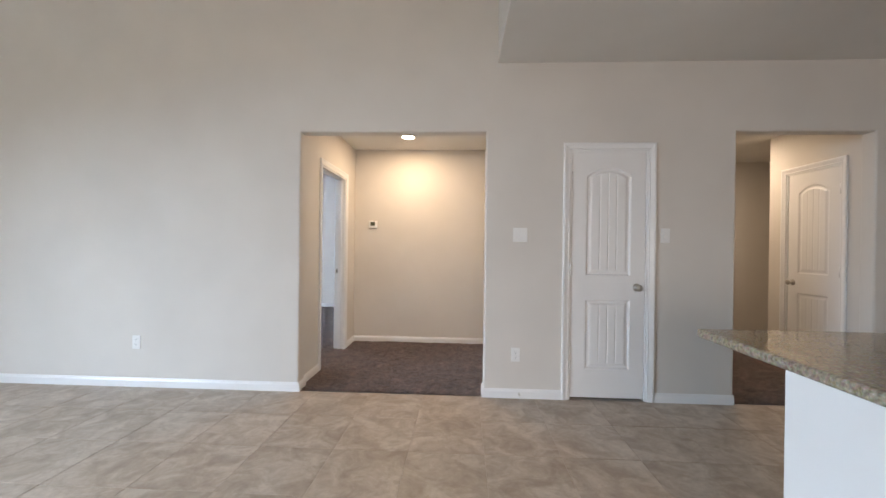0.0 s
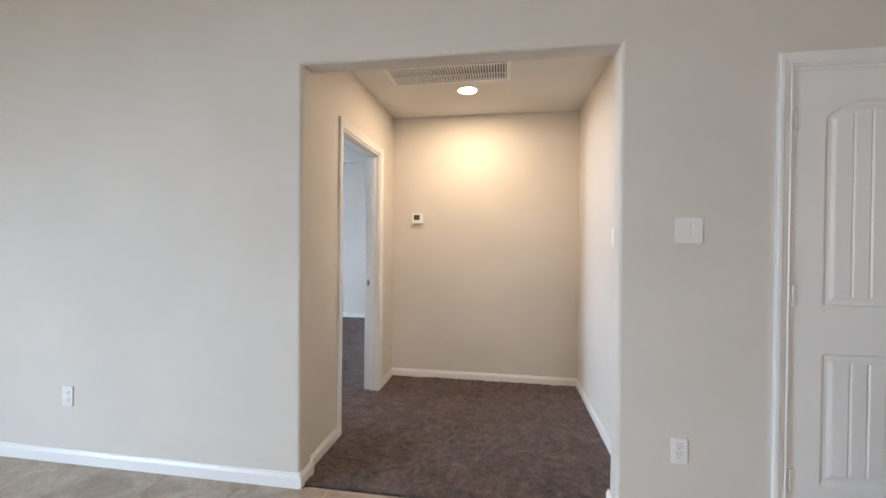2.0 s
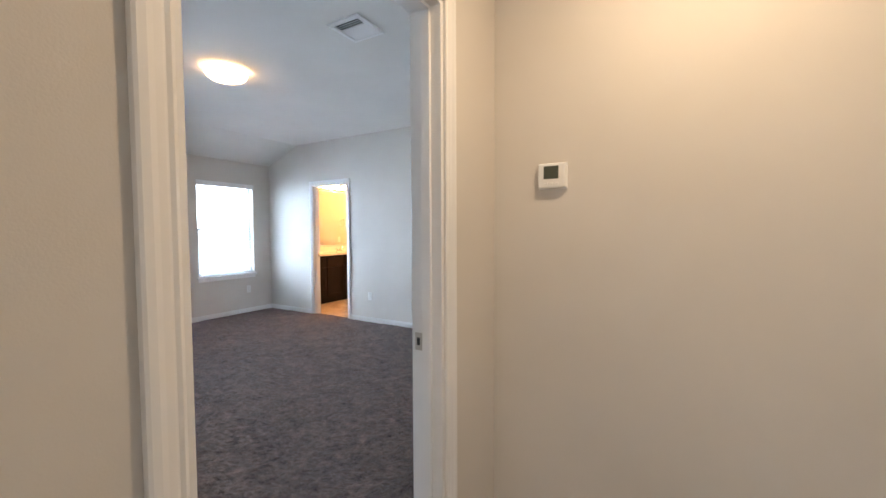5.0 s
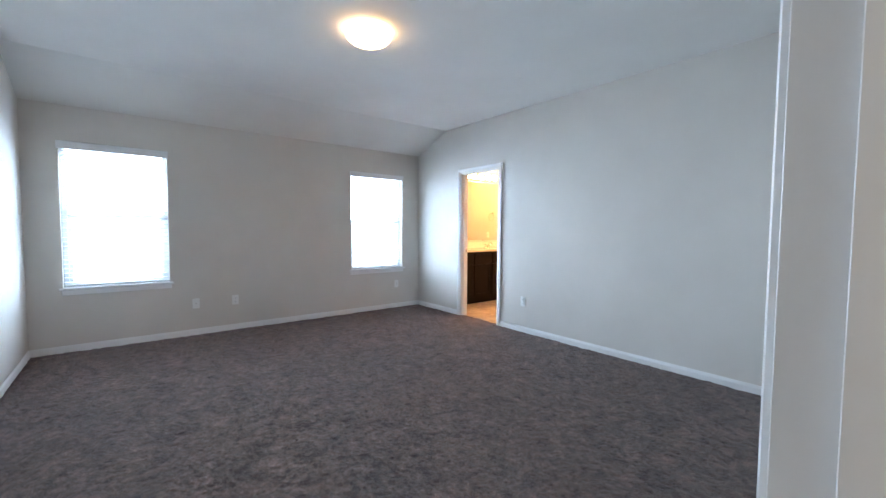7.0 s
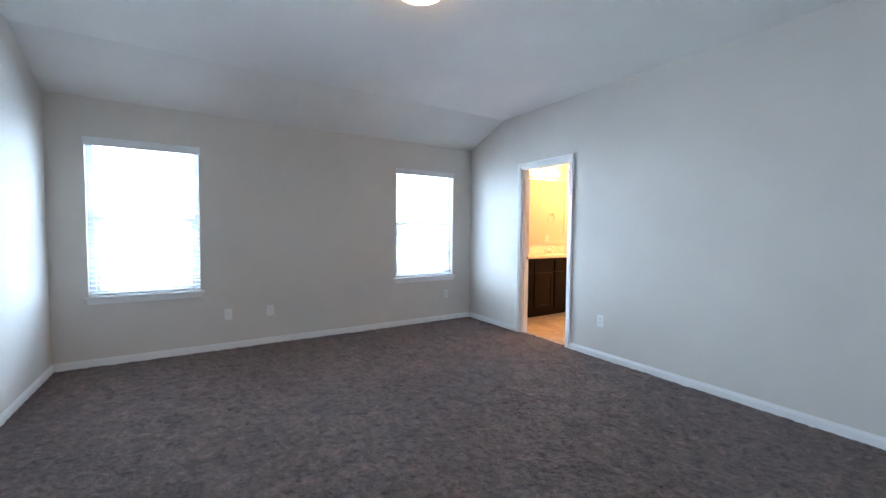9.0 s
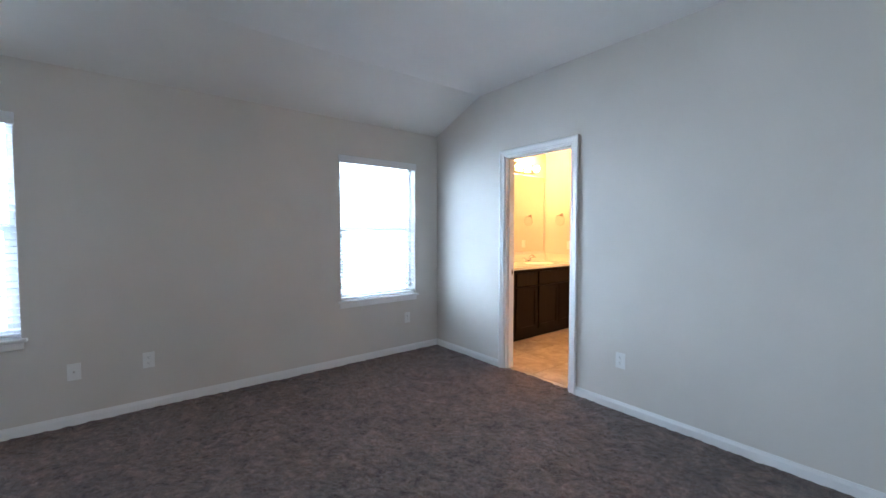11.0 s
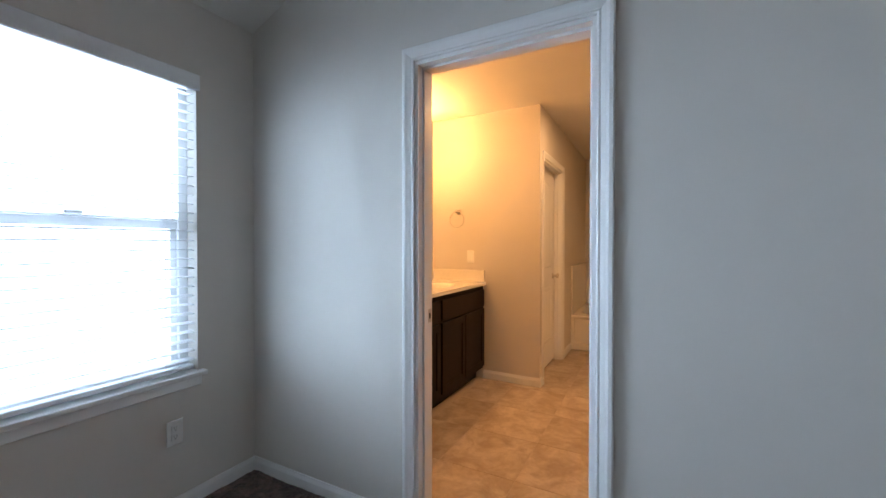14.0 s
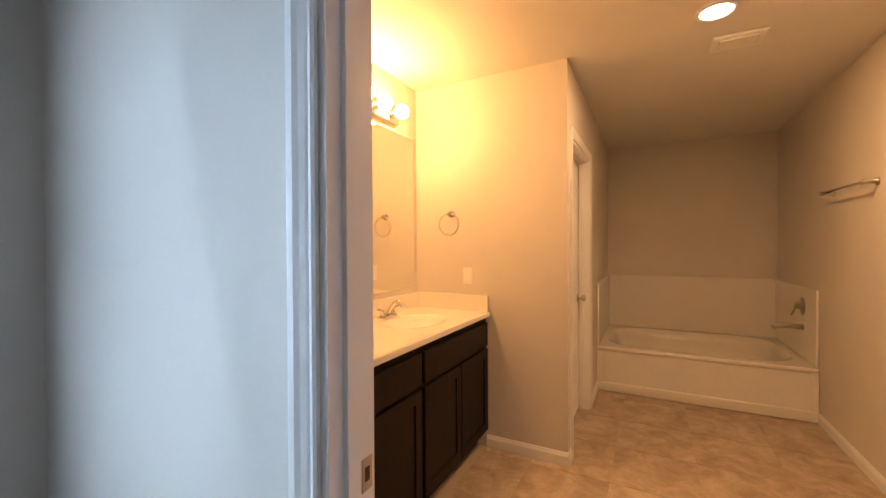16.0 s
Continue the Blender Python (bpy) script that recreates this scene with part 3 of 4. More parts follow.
# ---- windows with blinds ----
def window(name, y0, y1):
    w = thing(name, Matrix(), "white vinyl single-hung window, blown out by daylight", "window", "bedroom windows", "structure")
    xo = BX0 - 0.15
    f = 0.045
    for a in (y0, y1 - f):
        part("window_frame", boxed(xo, xo + 0.07, a, a + f, WZ0, WZ1, 0.003, 1), VINYL, w)
    part("window_frame", boxed(xo, xo + 0.07, y0 + f, y1 - f, WZ1 - f, WZ1, 0.003, 1), VINYL, w)
    part("window_frame", boxed(xo, xo + 0.07, y0 + f, y1 - f, WZ0, WZ0 + f, 0.003, 1), VINYL, w)
    part("meeting_rail", boxed(xo + 0.01, xo + 0.065, y0 + f, y1 - f, 1.335, 1.385, 0.004, 2), VINYL, w)
    for yy in (y0 + f, y1 - f - 0.03):
        part("sash_stile", boxed(xo + 0.02, xo + 0.055, yy, yy + 0.03, WZ0 + f, 1.335, 0.002, 1), VINYL, w)
    part("sash_lock", boxed(xo + 0.06, xo + 0.085, (y0 + y1) / 2 - 0.03, (y0 + y1) / 2 + 0.03, 1.385, 1.40, 0.004, 2), VINYL, w)
    for z0, z1, xx in ((WZ0 + f, 1.336, xo + 0.035), (1.384, WZ1 - f, xo + 0.02)):
        p = part("pane", boxed(xx, xx + 0.004, y0 + f, y1 - f, z0, z1), GLASS, w)
        p.visible_shadow = False
    # stool and apron
    part("window_sill", boxed(BX0 - 0.08, BX0 + 0.035, y0 - 0.03, y1 + 0.03, WZ0 - 0.022, WZ0 + 0.002, 0.006, 3), TRIM, w)
    part("apron", boxed(BX0 - 0.001, BX0 + 0.014, y0 - 0.012, y1 + 0.012, WZ0 - 0.070, WZ0 - 0.021, 0.006, 3), TRIM, w)
    return w


def blind(y0, y1):
    b = thing("window_blind", pose(BX0 - 0.035, (y0 + y1) / 2, WZ0), "white two-inch slat blind, lowered with open slats", "blind", "bedroom blinds")
    half = (y1 - y0) / 2 - 0.008
    top = WZ1 - WZ0
    part("headrail", boxed(-0.028, 0.028, -half, half, top - 0.05, top - 0.004, 0.003, 1), VINYL, b)
    part("valance", boxed(0.030, 0.052, -half - 0.02, half + 0.02, top - 0.062, top + 0.014, 0.006, 3), VINYL, b)
    part("bottom_rail", boxed(-0.024, 0.024, -half, half, 0.012, 0.032, 0.006, 2), VINYL, b)
    sb = bmesh.new()
    n = 5
    rows = []
    for z in (0.0, 0.0028):
        rows.append([[sb.verts.new((0.025 * (2 * i / n - 1), e * half, z + 0.0025 * (1 - (2 * i / n - 1) ** 2))) for i in range(n + 1)] for e in (-1, 1)])
    for lay in rows:
        for i in range(n):
            sb.faces.new((lay[0][i], lay[0][i + 1], lay[1][i + 1], lay[1][i]))
    for i in (0, n):
        sb.faces.new((rows[0][0][i], rows[0][1][i], rows[1][1][i], rows[1][0][i]))
    for e in (0, 1):
        for i in range(n):
            sb.faces.new((rows[0][e][i], rows[0][e][i + 1], rows[1][e][i + 1], rows[1][e][i]))
    first = part("slat", sb, SLAT, b)
    z = 0.055
    first.matrix_basis = pose(0, 0, z, 0, 6, 0)
    while z < top - 0.10:
        z += 0.0445
        s = new("slat", first.data)
        s.parent = b
        s.matrix_basis = pose(0, 0, z, 0, 6, 0)
    for yy in (-half + 0.13, half - 0.13):
        for xx in (-0.026, 0.026):
            part("ladder_cord", tube(((xx, yy, 0.03), (xx, yy, top - 0.05)), 0.0012, 6), SLAT, b)
    return b


for k, (a, b) in enumerate(WIN):
    window("window_%d" % (k + 1), a, b)
    blind(a, b)

# living room windows, out of view behind the walk's start; the south one assumed
for k, (a, b, z0, z1) in enumerate(((-1.0, 2.0, 0.4, 2.2),)):
    w = thing("window_%d" % (k + 3), Matrix(), "assumed white framed living room window", "window", kind="structure")
    yy = LIV[2] - 0.12
    for x in (a, (a + b) / 2 - 0.03, b - 0.06):
        part("window_frame", boxed(x, x + 0.06, yy, yy + 0.06, z0, z1, 0.003, 1), VINYL, w)
    for z in (z0, z1 - 0.06):
        for x in (a + 0.06, (a + b) / 2 + 0.03):
            part("window_frame", boxed(x, x + (b - a) / 2 - 0.09, yy, yy + 0.06, z, z + 0.06, 0.003, 1), VINYL, w)


w = thing("window_4", Matrix(), "white framed sliding glass door", "window", kind="structure")
for ya in (-1.5, -0.33, 0.84):
    part("window_frame", boxed(LIV[0] - 0.12, LIV[0] - 0.06, ya, ya + 0.06, 0.1, 2.05, 0.003, 1), VINYL, w)
for z in (0.1, 1.99):
    for ya in (-1.44, -0.27):
        part("window_frame", boxed(LIV[0] - 0.12, LIV[0] - 0.06, ya, ya + 1.11, z, z + 0.06, 0.003, 1), VINYL, w)


# ---- wall plates ----
def on_wall(x, y, z, nx, ny):
    """Pose of a plate whose front looks along (nx, ny)."""
    return pose(x + nx * 0.0005, y + ny * 0.0005, z, 0, 0, math.degrees(math.atan2(nx, -ny)))


def outlet(m, label="white duplex wall outlet above the baseboard"):
    o = thing("wall_outlet", m, label, "outlet", "wall outlets")
    part("cover_plate", boxed(-0.036, 0.036, -0.006, 0, -0.058, 0.058, 0.003, 2), PLASTIC, o)
    for dz in (-0.02, 0.02):
        r = part("receptacle", boxed(-0.017, 0.017, -0.0085, -0.004, dz - 0.015, dz + 0.015, 0.003, 2), PLASTIC, o)
        for dx in (-0.006, 0.006):
            part("slot", boxed(dx - 0.001, dx + 0.001, -0.0088, -0.008, dz - 0.001, dz + 0.007), DARK, r)
        part("slot", boxed(-0.002, 0.002, -0.0088, -0.008, dz - 0.010, dz - 0.006), DARK, r)
    return o


def blank_plate(m):
    o = thing("wall_plate", m, "white cable wall plate above the baseboard", "wall plate")
    part("cover_plate", boxed(-0.036, 0.036, -0.006, 0, -0.058, 0.058, 0.003, 2), PLASTIC, o)
    part("jack", lathe(((0, 0), (0.006, 0), (0.006, 0.008), (0.002, 0.008), (0, 0.006)), 12, pose(0, -0.005, 0, 90)), NICKEL, o)
    return o


def switch(m, gangs, label):
    o = thing("light_switch", m, label, "light switch")
    w = 0.036 + 0.023 * (gangs - 1)
    part("cover_plate", boxed(-w, w, -0.006, 0, -0.058, 0.058, 0.003, 2), PLASTIC, o)
    for k in range(gangs):
        cx = (k - (gangs - 1) / 2) * 0.046
        r = boxed(-0.0165, 0.0165, -0.005, 0.002, -0.033, 0.033, 0.002, 2)
        r.transform(pose(cx, -0.004, 0, 5 if k % 2 else -5))
        part("rocker", r, PLASTIC, o)
    return o


outlet(on_wall(-2.07, FW0, 0.385, 0, -1))
outlet(on_wall(1.181, FW0, 0.36, 0, -1))
switch(on_wall(1.207, FW0, 1.347, 0, -1), 2, "white double light switch beside the hall opening")
switch(on_wall(2.37, FW0, 1.352, 0, -1), 1, "white light switch beside the closet door")
switch(on_wall(VX1, 4.03, 1.33, -1, 0), 1, "white light switch on the hall side wall")
outlet(on_wall(BX0, 5.296, 0.375, 1, 0))
blank_plate(on_wall(BX0, 4.886, 0.375, 1, 0))
outlet(on_wall(BX0, 7.60, 0.385, 1, 0))
outlet(on_wall(-3.80, BY1, 0.385, 0, -1))
outlet(on_wall(-1.31, BY1, 0.40, 0, -1))
outlet(on_wall(-4.86, BY0 + 0.004, 0.38, 0, 1))
switch(on_wall(-5.605, 10.04, 1.145, 0, -1), 1, "white rocker switch above the vanity backsplash")

# spring door stop on the living room baseboard
ds = thing("door_stop", pose(1.21, FW0 - 0.013, 0.045), "white-tipped spring door stop on the baseboard", "door stop")
part("spring", tube([(0.006 * math.cos(a * 0.9), -0.0016 * a, 0.006 * math.sin(a * 0.9)) for a in range(0, 42)], 0.0012, 6), NICKEL, ds)
part("tip", lathe(((0, 0), (0.008, 0), (0.008, 0.012), (0, 0.014)), 12, pose(0, -0.066, 0, 90)), PLASTIC, ds)

# thermostat
th = thing("thermostat", pose(-0.427, VY1 - 0.0005, 1.52), "white wall thermostat with a dark screen", "thermostat")
part("housing", boxed(-0.052, 0.052, -0.026, 0, -0.047, 0.047, 0.006, 3), PLASTIC, th)
part("screen", boxed(-0.030, 0.026, -0.0275, -0.024, -0.012, 0.036, 0.001, 1), SCREEN, th, "dark green-grey display")
for k in range(3):
    part("button", boxed(-0.026 + k * 0.02, -0.014 + k * 0.02, -0.0285, -0.025, -0.034, -0.026, 0.001, 1), PLASTIC, th)
part("wall_base", boxed(-0.055, 0.055, -0.008, 0, -0.05, 0.05, 0.003, 1), PLASTIC, th)


# ---- ceiling fixtures ----
def downlight(x, y, z, watts, tint=SOFT_WARM):
    d = thing("recessed_light", pose(x, y, z), "white recessed ceiling light, switched on", "ceiling light", "recessed lights")
    part("trim_ring", lathe(((0.070, 0.002), (0.072, -0.006), (0.088, -0.005), (0.094, 0.0)), 40), TRIM, d, "", True)
    part("lens", lathe(((0.0, -0.003), (0.071, -0.003)), 40), LENS, d, "glowing warm lens")
    lamp = area_lamp("downlight_lamp", (x, y, z - 0.008), (x, y, 0), 0.13, 0.13, watts, tint)
    lamp.data.shape = 'DISK'
    return d


downlight(0.10, 4.60, CEILING, 12.5, (1.0, 0.76, 0.48))
downlight(-4.205, 9.89, CEILING, 42, (1.0, 0.55, 0.23))
# unseen fixture, added only to light the back hall
downlight(3.6, 4.9, CEILING, 11)

fm = thing("flush_mount_light", pose(-3.37, 5.71, BED_HIGH), "frosted dome flush ceiling light, glowing warm", "ceiling light")
part("pan", lathe(((0, 0), (0.12, 0), (0.125, -0.012), (0.118, -0.02), (0, -0.02)), 48), NICKEL, fm, "", True)
part("dome", lathe([(0.12, -0.0195), (0.158, -0.021)] + [(0.166 * math.cos(a * math.pi / 24) ** 0.8, -0.03 - 0.068 * math.sin(a * math.pi / 24)) for a in range(12)] + [(0.0, -0.098)], 48), DOME, fm, "glowing frosted glass dome", True)
part("finial", lathe(((0, -0.096), (0.012, -0.098), (0.010, -0.105), (0, -0.108)), 16), NICKEL, fm, "", True)


def grille(name, m, w, d, pitch, label, split=1, tilt=-14, turned=0.0, cover=0.6):
    """Ceiling grille; w along x, d along y, hanging below the ceiling. The first share 'turned' of its louvres leans the other way."""
    gr = thing(name, m, label, "vent")
    b = 0.028
    # dark sheet painted as the shaded duct behind the louvres
    part("duct_shade", boxed(-w / 2 + b, w / 2 - b, -d / 2 + b, d / 2 - b, -0.001, 0.0), DARK, gr)
    for x0, x1, y0, y1 in ((-w / 2, w / 2, -d / 2, -d / 2 + b), (-w / 2, w / 2, d / 2 - b, d / 2), (-w / 2, -w / 2 + b, -d / 2 + b, d / 2 - b), (w / 2 - b, w / 2, -d / 2 + b, d / 2 - b)):
        part("frame", boxed(x0, x1, y0, y1, -0.014, 0.0, 0.003, 1), TRIM, gr)
    for k in range(1, split):
        x = -w / 2 + w * k / split
        part("divider", boxed(x - 0.007, x + 0.007, -d / 2 + b, d / 2 - b, -0.0155, -0.0125), TRIM, gr)
    y = -d / 2 + b + pitch / 2
    first = None
    while y < d / 2 - b:
        if first is None:
            first = part("slat", boxed(-w / 2 + b, w / 2 - b, -pitch * cover / 2, pitch * cover / 2, -0.0006, 0.0006), TRIM, gr)
            s = first
        else:
            s = new("slat", first.data)
            s.parent = gr
        s.matrix_basis = pose(0, y, -0.0075, -tilt if (y + d / 2) / d < turned else tilt)
        y += pitch
    return gr


grille("return_air_grille", pose(-0.004, 4.14, CEILING, 0, 0, 90), 0.56, 0.87, 0.019, "white louvred return air grille in the hall ceiling", 4, -38, 0.0, 0.72)
grille("ceiling_vent", pose(-1.93, 5.76, BED_HIGH), 0.27, 0.28, 0.021, "white louvred supply vent in the bedroom ceiling", 1, -24, 0.4, 0.85)
ef = thing("exhaust_fan", pose(-4.062, 10.26, CEILING), "white bathroom exhaust fan cover on the ceiling", "exhaust fan")
part("cover", boxed(-0.125, 0.125, -0.095, 0.095, -0.018, 0.0, 0.01, 3), PLASTIC, ef)
part("inner_panel", boxed(-0.09, 0.09, -0.06, 0.06, -0.024, -0.016, 0.006, 2), PLASTIC, ef)
for k in range(2):
    part("slot", boxed(-0.11, 0.11, (-0.082, 0.072)[k], (-0.072, 0.082)[k], -0.0186, -0.016), TRIM, ef)

# ---- kitchen island ----
isl = thing("kitchen_island", pose(0, 0, 0), "white painted breakfast island base under granite", "island")
part("body", boxed(1.69, 2.55, -1.2, 1.335, 0.0, 0.885, 0.002, 1), PANEL, isl)
part("toe_trim", boxed(1.679, 1.69, -1.2, 1.335, 0.0, 0.083, 0.003, 1), TRIM, isl)
ct = thing("granite_countertop", pose(0, 0, 0.886), "brown and beige polished granite countertop on the island", "countertop")
part("slab", boxed(1.68, 2.85, -1.25, 1.76, 0.0, 0.034, 0.008, 3), GRANITE, ct)

# ---- bath ----
VY0, VE = 8.146, 10.036           # vanity run
CABX = -5.475


def shaker_bm(w, h, t=0.019):
    bm = bmesh.new()
    r = 0.055 if min(w, h) > 0.25 else 0.0
    if not r:
        return boxed(0, t, 0, w, 0, h, 0.003, 2)
    box(bm, 0, t, 0, r, 0, h)
    box(bm, 0, t, w - r, w, 0, h)
    box(bm, 0, t, r, w - r, 0, r)
    box(bm, 0, t, r, w - r, h - r, h)
    box(bm, 0, t - 0.008, r, w - r, r, h - r)
    return bm


def vanity_unit(y0, y1, doors):
    u = thing("vanity_cabinet", pose(BX0 + 0.002, y0, 0), "dark espresso wood vanity cabinet with flat-panel doors, closed", "cabinet", "vanity units")
    w = y1 - y0
    dx = CABX - BX0 - 0.002
    part("body", boxed(0, dx, 0.0005, w - 0.0005, 0.10, 0.735), WOOD, u)
    part("face_frame", boxed(dx - 0.02, dx, 0.0005, w - 0.0005, 0.735, 0.880), WOOD, u)
    for yy in (0.0005, w - 0.0185):
        part("side_panel", boxed(0, dx - 0.02, yy, yy + 0.018, 0.735, 0.880), WOOD, u)
    part("toe_kick", boxed(0, dx - 0.07, 0.0005, w - 0.0005, 0.0, 0.10), WOOD, u)
    f = shaker_bm(w - 0.03, 0.155)
    f.transform(Matrix.Translation((dx, 0.015, 0.685)))
    part("drawer_front", f, WOOD, u)
    dw = (w - 0.03 - 0.012 * (doors - 1)) / doors
    for k in range(doors):
        f = shaker_bm(dw, 0.54)
        f.transform(Matrix.Translation((dx, 0.015 + k * (dw + 0.012), 0.125)))
        part("door", f, WOOD, u)
    return u


vanity_unit(9.18, VE, 2)
vanity_unit(8.76, 9.18, 1)
vanity_unit(VY0, 8.76, 2)

vt = thing("vanity_counter", pose(BX0 + 0.002, VY0, 0.880), "glossy cream cultured marble vanity top with moulded sink", "countertop")
L, Dp = VE - VY0, 0.572
bm = bmesh.new()
SX, SY, RX, RY = 0.30, 1.39, 0.155, 0.215
nx, ny = 40, 120
grid = []
for i in range(nx + 1):
    row = []
    for k in range(ny + 1):
        x, y = Dp * i / nx, L * k / ny
        q = math.hypot((x - SX) / RX, (y - SY) / RY)
        dz = 0.0 if q > 1.06 else -0.115 * (1 - min(1.0, q) ** 2.6) - 0.004 * max(0, min(1, (1.06 - q) / 0.06))
        row.append(bm.verts.new((x, y, 0.031 + dz)))
    grid.append(row)
for i in range(nx):
    for k in range(ny):
        bm.faces.new((grid[i][k], grid[i + 1][k], grid[i + 1][k + 1], grid[i][k + 1]))
part("deck", bm, MARBLE, vt, "", True)
part("front_edge", boxed(Dp - 0.012, Dp + 0.004, 0, L, -0.002, 0.0305, 0.006, 3), MARBLE, vt)
part("backsplash", boxed(0.0, 0.020, 0, L, 0.030, 0.138, 0.004, 2), MARBLE, vt)
part("side_splash", boxed(0.020, Dp - 0.01, L - 0.020, L, 0.030, 0.138, 0.004, 2), MARBLE, vt)
part("drain", lathe(((0, 0), (0.022, 0.0), (0.024, -0.003)), 20, Matrix.Translation((SX, SY, -0.082))), CHROME, vt, "", True)

fa = thing("faucet", pose(BX0 + 0.095, VY0 + SY, 0.911), "chrome two-handle centerset bathroom faucet", "faucet")
part("base", boxed(-0.026, 0.026, -0.078, 0.078, 0.0, 0.018, 0.008, 3), CHROME, fa, "", True)
part("spout", tube([(0.13 * s, 0, 0.02 + 0.085 * math.sin(min(1.0, s * 1.5) * math.pi / 2) - 0.035 * max(0, s - 0.6) / 0.4) for s in [i / 10 for i in range(11)]], 0.0125, 12), CHROME, fa, "", True)
for s in (-1, 1):
    h = part("handle", lathe(((0, 0.018), (0.02, 0.018), (0.018, 0.03), (0.012, 0.042), (0.014, 0.05), (0, 0.056)), 18, Matrix.Translation((0, s * 0.052, 0))), CHROME, fa, "", True)
    part("lever", tube(((0, s * 0.052, 0.05), (0.01, s * 0.085, 0.06), (0.012, s * 0.115, 0.066)), 0.006, 10), CHROME, h, "", True)

mi = thing("bath_mirror", pose(BX0 + 0.001, 0, 0), "large frameless wall mirror above the vanity", "mirror")
part("glass", boxed(0.0, 0.006, VY0 + 0.02, VE - 0.045, 1.052, 2.12, 0.0015, 1), MIRROR, mi)
for yy in (8.6, 9.5):
    part("clip", boxed(0.0, 0.012, yy - 0.012, yy + 0.012, 1.042, 1.060, 0.002, 1), CHROME, mi)

vl = thing("vanity_light", pose(BX0, 9.40, 2.21), "chrome vanity light bar with four lit globe bulbs", "wall light")
part("backplate", boxed(0.001, 0.045, -0.36, 0.36, -0.055, 0.055, 0.01, 3), CHROME, vl)
for k in range(4):
    y = -0.27 + 0.18 * k
    s = part("socket", lathe(((0, 0), (0.03, 0), (0.03, 0.012), (0.02, 0.02), (0.02, 0.035), (0, 0.035)), 20, pose(0.044, y, 0, 0, 90)), CHROME, vl, "", True)
    part("bulb", lathe([(0.045 * math.sin(math.pi * a / 14), 0.078 - 0.045 * math.cos(math.pi * a / 14)) for a in range(15)], 20, pose(0.044, y, 0, 0, 90)), BULB, s, "lit warm globe bulb", True)

tr = thing("towel_ring", pose(-5.731, 10.04, 1.575), "chrome towel ring beside the mirror", "towel ring")
part("mount", lathe(((0, 0), (0.024, 0), (0.024, 0.006), (0.012, 0.014), (0.010, 0.04), (0.015, 0.046), (0, 0.052)), 20, pose(0, -0.0005, 0, 90)), NICKEL, tr, "", True)
part("ring", tube([(0.075 * math.sin(a * math.pi / 20), -0.045, -0.075 + 0.075 * math.cos(a * math.pi / 20)) for a in range(40)], 0.0045, 10, True), NICKEL, tr, "", True)

tb = thing("towel_bar", pose(TX1, 10.93, 1.70), "chrome towel bar on the beige bath wall", "towel bar")
for s in (-1, 1):
    part("post", lathe(((0, 0), (0.022, 0), (0.022, 0.006), (0.012, 0.014), (0.011, 0.055), (0.016, 0.06), (0.016, 0.078), (0, 0.082)), 18, pose(-0.0005, s * 0.30, 0, 0, -90)), NICKEL, tb, "", True)
part("bar", tube(((-0.065, -0.30, 0), (-0.065, 0.30, 0)), 0.008, 12), NICKEL, tb, "", True)


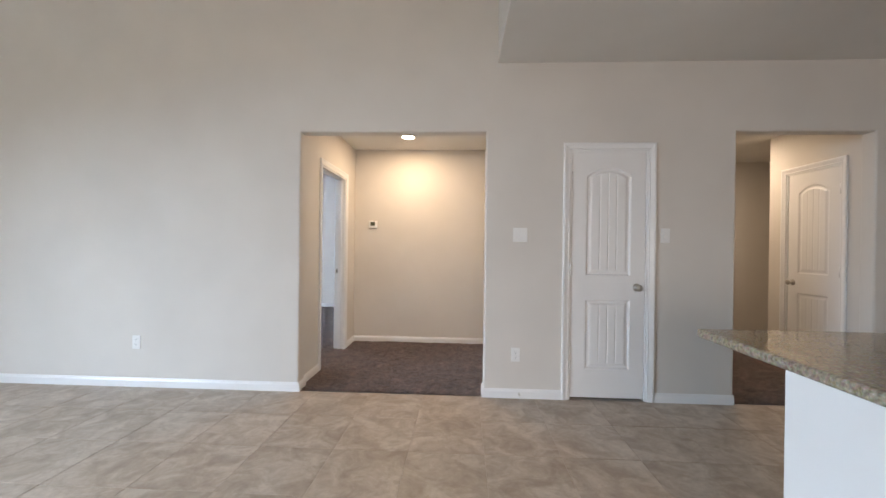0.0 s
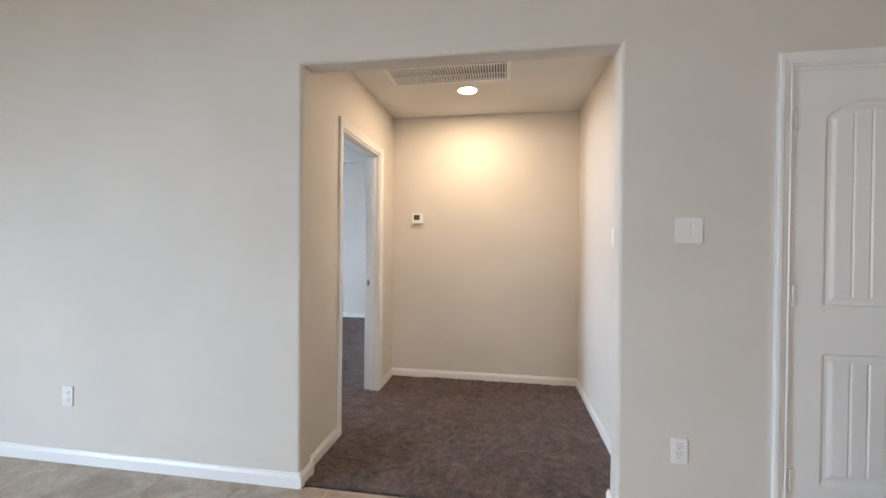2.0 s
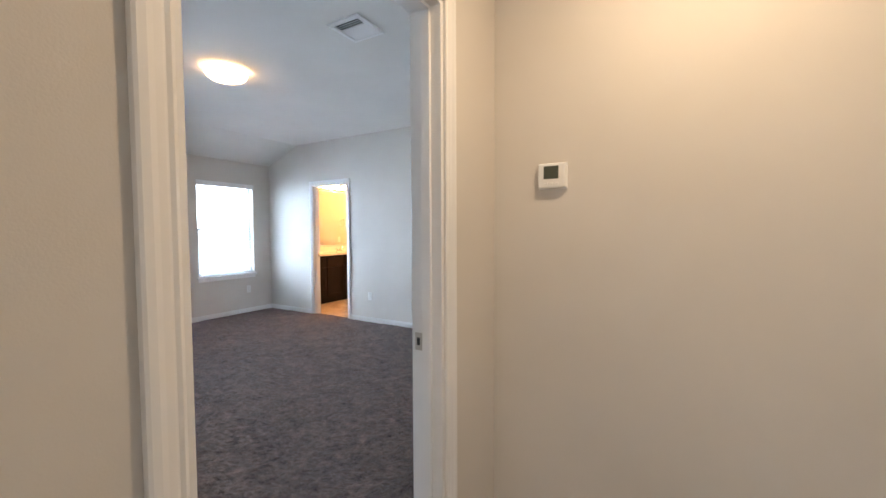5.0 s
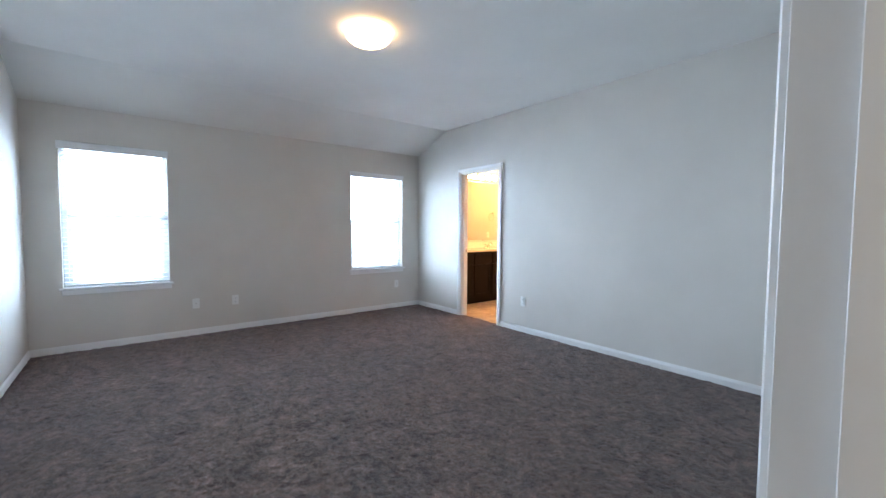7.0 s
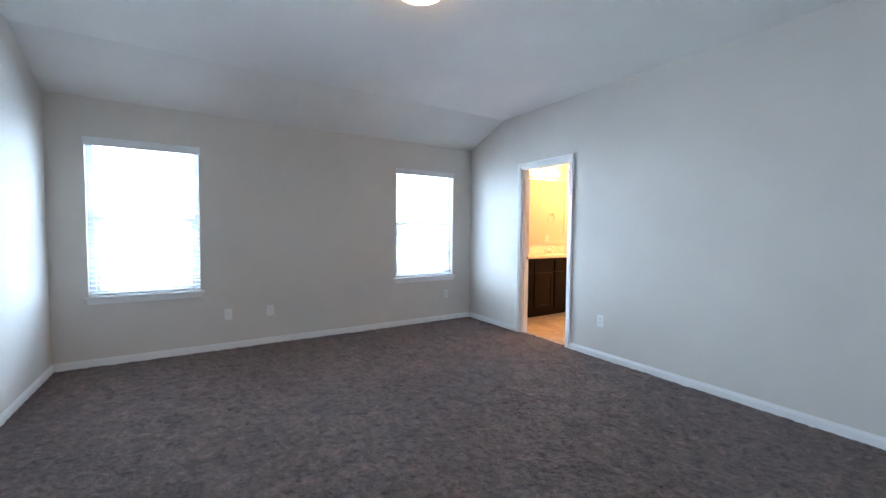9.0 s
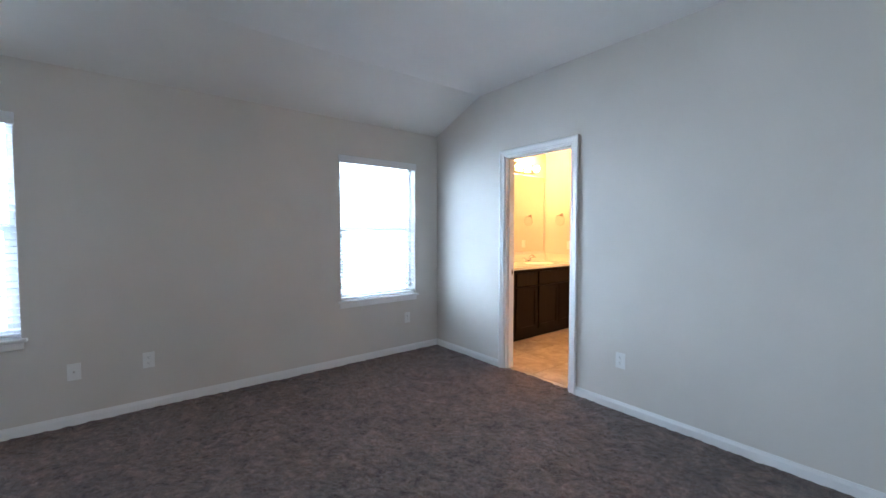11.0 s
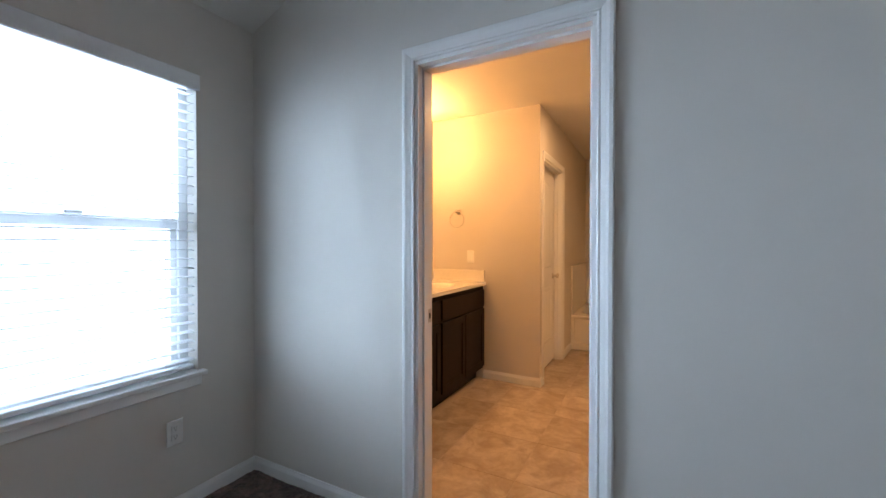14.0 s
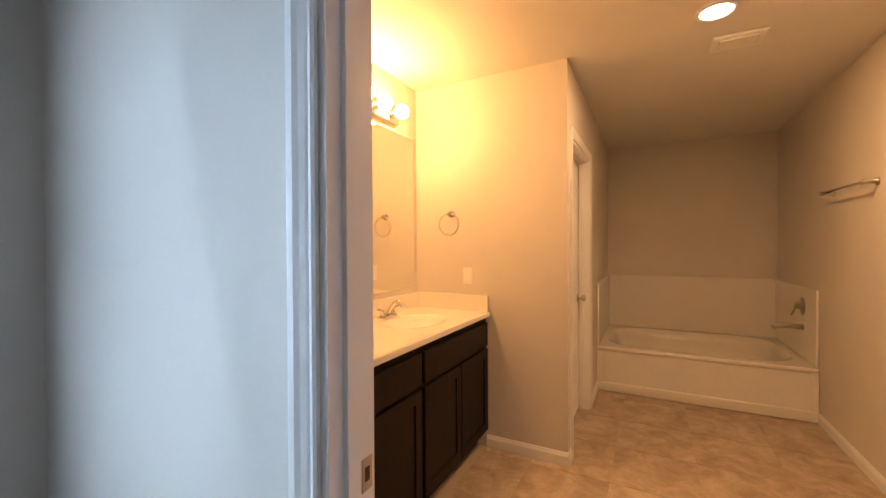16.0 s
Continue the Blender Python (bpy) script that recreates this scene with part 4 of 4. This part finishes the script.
# tub with its surround
def bathtub():
    x0, x1, y0, y1, h = -4.938, TX1 - 0.002, 11.485, TY1 - 0.002, 0.41
    t = thing("bathtub", pose(0, 0, 0), "white acrylic alcove bathtub with an apron front", "bathtub")
    bm = bmesh.new()
    nx, ny = 70, 50
    W, D = x1 - x0, y1 - y0
    g = []
    for i in range(nx + 1):
        row = []
        for k in range(ny + 1):
            u, v = W * i / nx, D * k / ny
            cx, cy = W / 2, D / 2 + 0.01
            a, b = W / 2 - 0.09, D / 2 - 0.10
            q = (abs((u - cx) / a) ** 4.5 + abs((v - cy) / b) ** 4.5) ** (1 / 4.5)
            dz = 0.0 if q >= 1 else -0.34 * (1 - max(0.0, (q - 0.72) / 0.28) ** 1.6 if q > 0.72 else 1.0)
            row.append(bm.verts.new((x0 + u, y0 + v, h + dz)))
        g.append(row)
    for i in range(nx):
        for k in range(ny):
            bm.faces.new((g[i][k], g[i + 1][k], g[i + 1][k + 1], g[i][k + 1]))
    part("basin", bm, TUB, t, "", True)
    part("rim", boxed(x0, x1, y0 - 0.012, y0 + 0.03, h - 0.035, h + 0.002, 0.014, 4), TUB, t, "", True)
    part("apron", boxed(x0, x1, y0 + 0.004, y0 + 0.03, 0.0, h - 0.02), TUB, t)
    part("apron_foot", boxed(x0, x1, y0 - 0.010, y0 + 0.02, 0.0, 0.085, 0.010, 4), TUB, t, "", True)
    for xx in (x0, x1 - 0.045):
        part("apron_side", boxed(xx, xx + 0.045, y0 - 0.008, y0 + 0.02, 0.06, h - 0.01, 0.010, 4), TUB, t, "", True)
    s = thing("tub_surround", pose(0, 0, 0), "white glossy wall surround above the bathtub", "tub surround")
    part("back_panel", boxed(x0 + 0.015, x1 - 0.015, y1 - 0.016, y1, h + 0.001, 1.0, 0.005, 2), TUB, s)
    part("side_panel", boxed(x0, x0 + 0.016, y0 + 0.01, y1, h + 0.003, 1.0, 0.005, 2), TUB, s)
    part("side_panel", boxed(x1 - 0.016, x1, y0 + 0.01, y1, h + 0.003, 1.0, 0.005, 2), TUB, s)
    ft = thing("tub_faucet", pose(x1 - 0.016, y0 + 0.30, 0.672), "brushed chrome tub spout and valve handle", "faucet")
    part("spout", tube(((0, 0, 0), (-0.12, 0, 0), (-0.185, 0, -0.004), (-0.20, 0, -0.02)), 0.021, 14), NICKEL, ft, "", True)
    part("escutcheon", lathe(((0, 0), (0.075, 0), (0.072, 0.008), (0.03, 0.014), (0.024, 0.05), (0, 0.055)), 28, pose(0, 0.02, 0.17, 0, -90)), NICKEL, ft, "", True)
    part("lever", tube(((-0.045, 0.02, 0.17), (-0.06, 0.02, 0.12), (-0.075, 0.02, 0.09)), 0.009, 10), NICKEL, ft, "", True)


bathtub()

# ---- floor tiles, last ----
PITCH = 0.457


def tile_mesh(w, d):
    bm = bmesh.new()
    e, z = 0.0016, 0.0
    lo = [bm.verts.new((x, y, -0.006)) for x, y in ((0, 0), (w, 0), (w, d), (0, d))]
    up = [bm.verts.new((x, y, z)) for x, y in ((e, e), (w - e, e), (w - e, d - e), (e, d - e))]
    mid = [bm.verts.new((x, y, -0.0009)) for x, y in ((0, 0), (w, 0), (w, d), (0, d))]
    bm.faces.new(up)
    for i in range(4):
        k = (i + 1) % 4
        bm.faces.new((mid[i], mid[k], up[k], up[i]))
        bm.faces.new((lo[i], lo[k], mid[k], mid[i]))
    return bm


def lay_tiles(floor, x0, x1, y0, y1, ox, oy):
    cache = {}
    ix = math.floor((x0 - ox) / PITCH)
    while ox + ix * PITCH < x1:
        iy = math.floor((y0 - oy) / PITCH) - 1
        while oy + iy * PITCH < y1:
            a0, a1 = max(x0, ox + ix * PITCH + 0.0015), min(x1, ox + (ix + 1) * PITCH - 0.0015)
            b0, b1 = max(y0, oy + iy * PITCH + 0.0015), min(y1, oy + (iy + 1) * PITCH - 0.0015)
            if a1 - a0 > 0.01 and b1 - b0 > 0.01:
                key = (round(a1 - a0, 3), round(b1 - b0, 3))
                if key not in cache:
                    t = part("tile", tile_mesh(*key), TILE, floor)
                    cache[key] = t.data
                else:
                    t = new("tile", cache[key])
                    t.parent = floor
                t.location = (a0, b0, 0.0)
            iy += 1
        ix += 1


lay_tiles(floor_living, LIV[0], LIV[1], -0.8, FW0 + 0.018, 0.88, 3.40)
bm = bmesh.new()
y = -0.8 - PITCH
while y > LIV[2]:
    x = LIV[0]
    while x < LIV[1]:
        box(bm, x + 0.002, min(LIV[1], x + PITCH) - 0.002, y + 0.002, y + PITCH - 0.002, -0.006, 0.0)
        x += PITCH
    y -= PITCH
tagged(part("tile_field", bm, TILE, floor_living), kind="stuff")
lay_tiles(floor_bath, -5.47, TX1, BY1 + 0.052, 11.52, -4.70, 8.14)
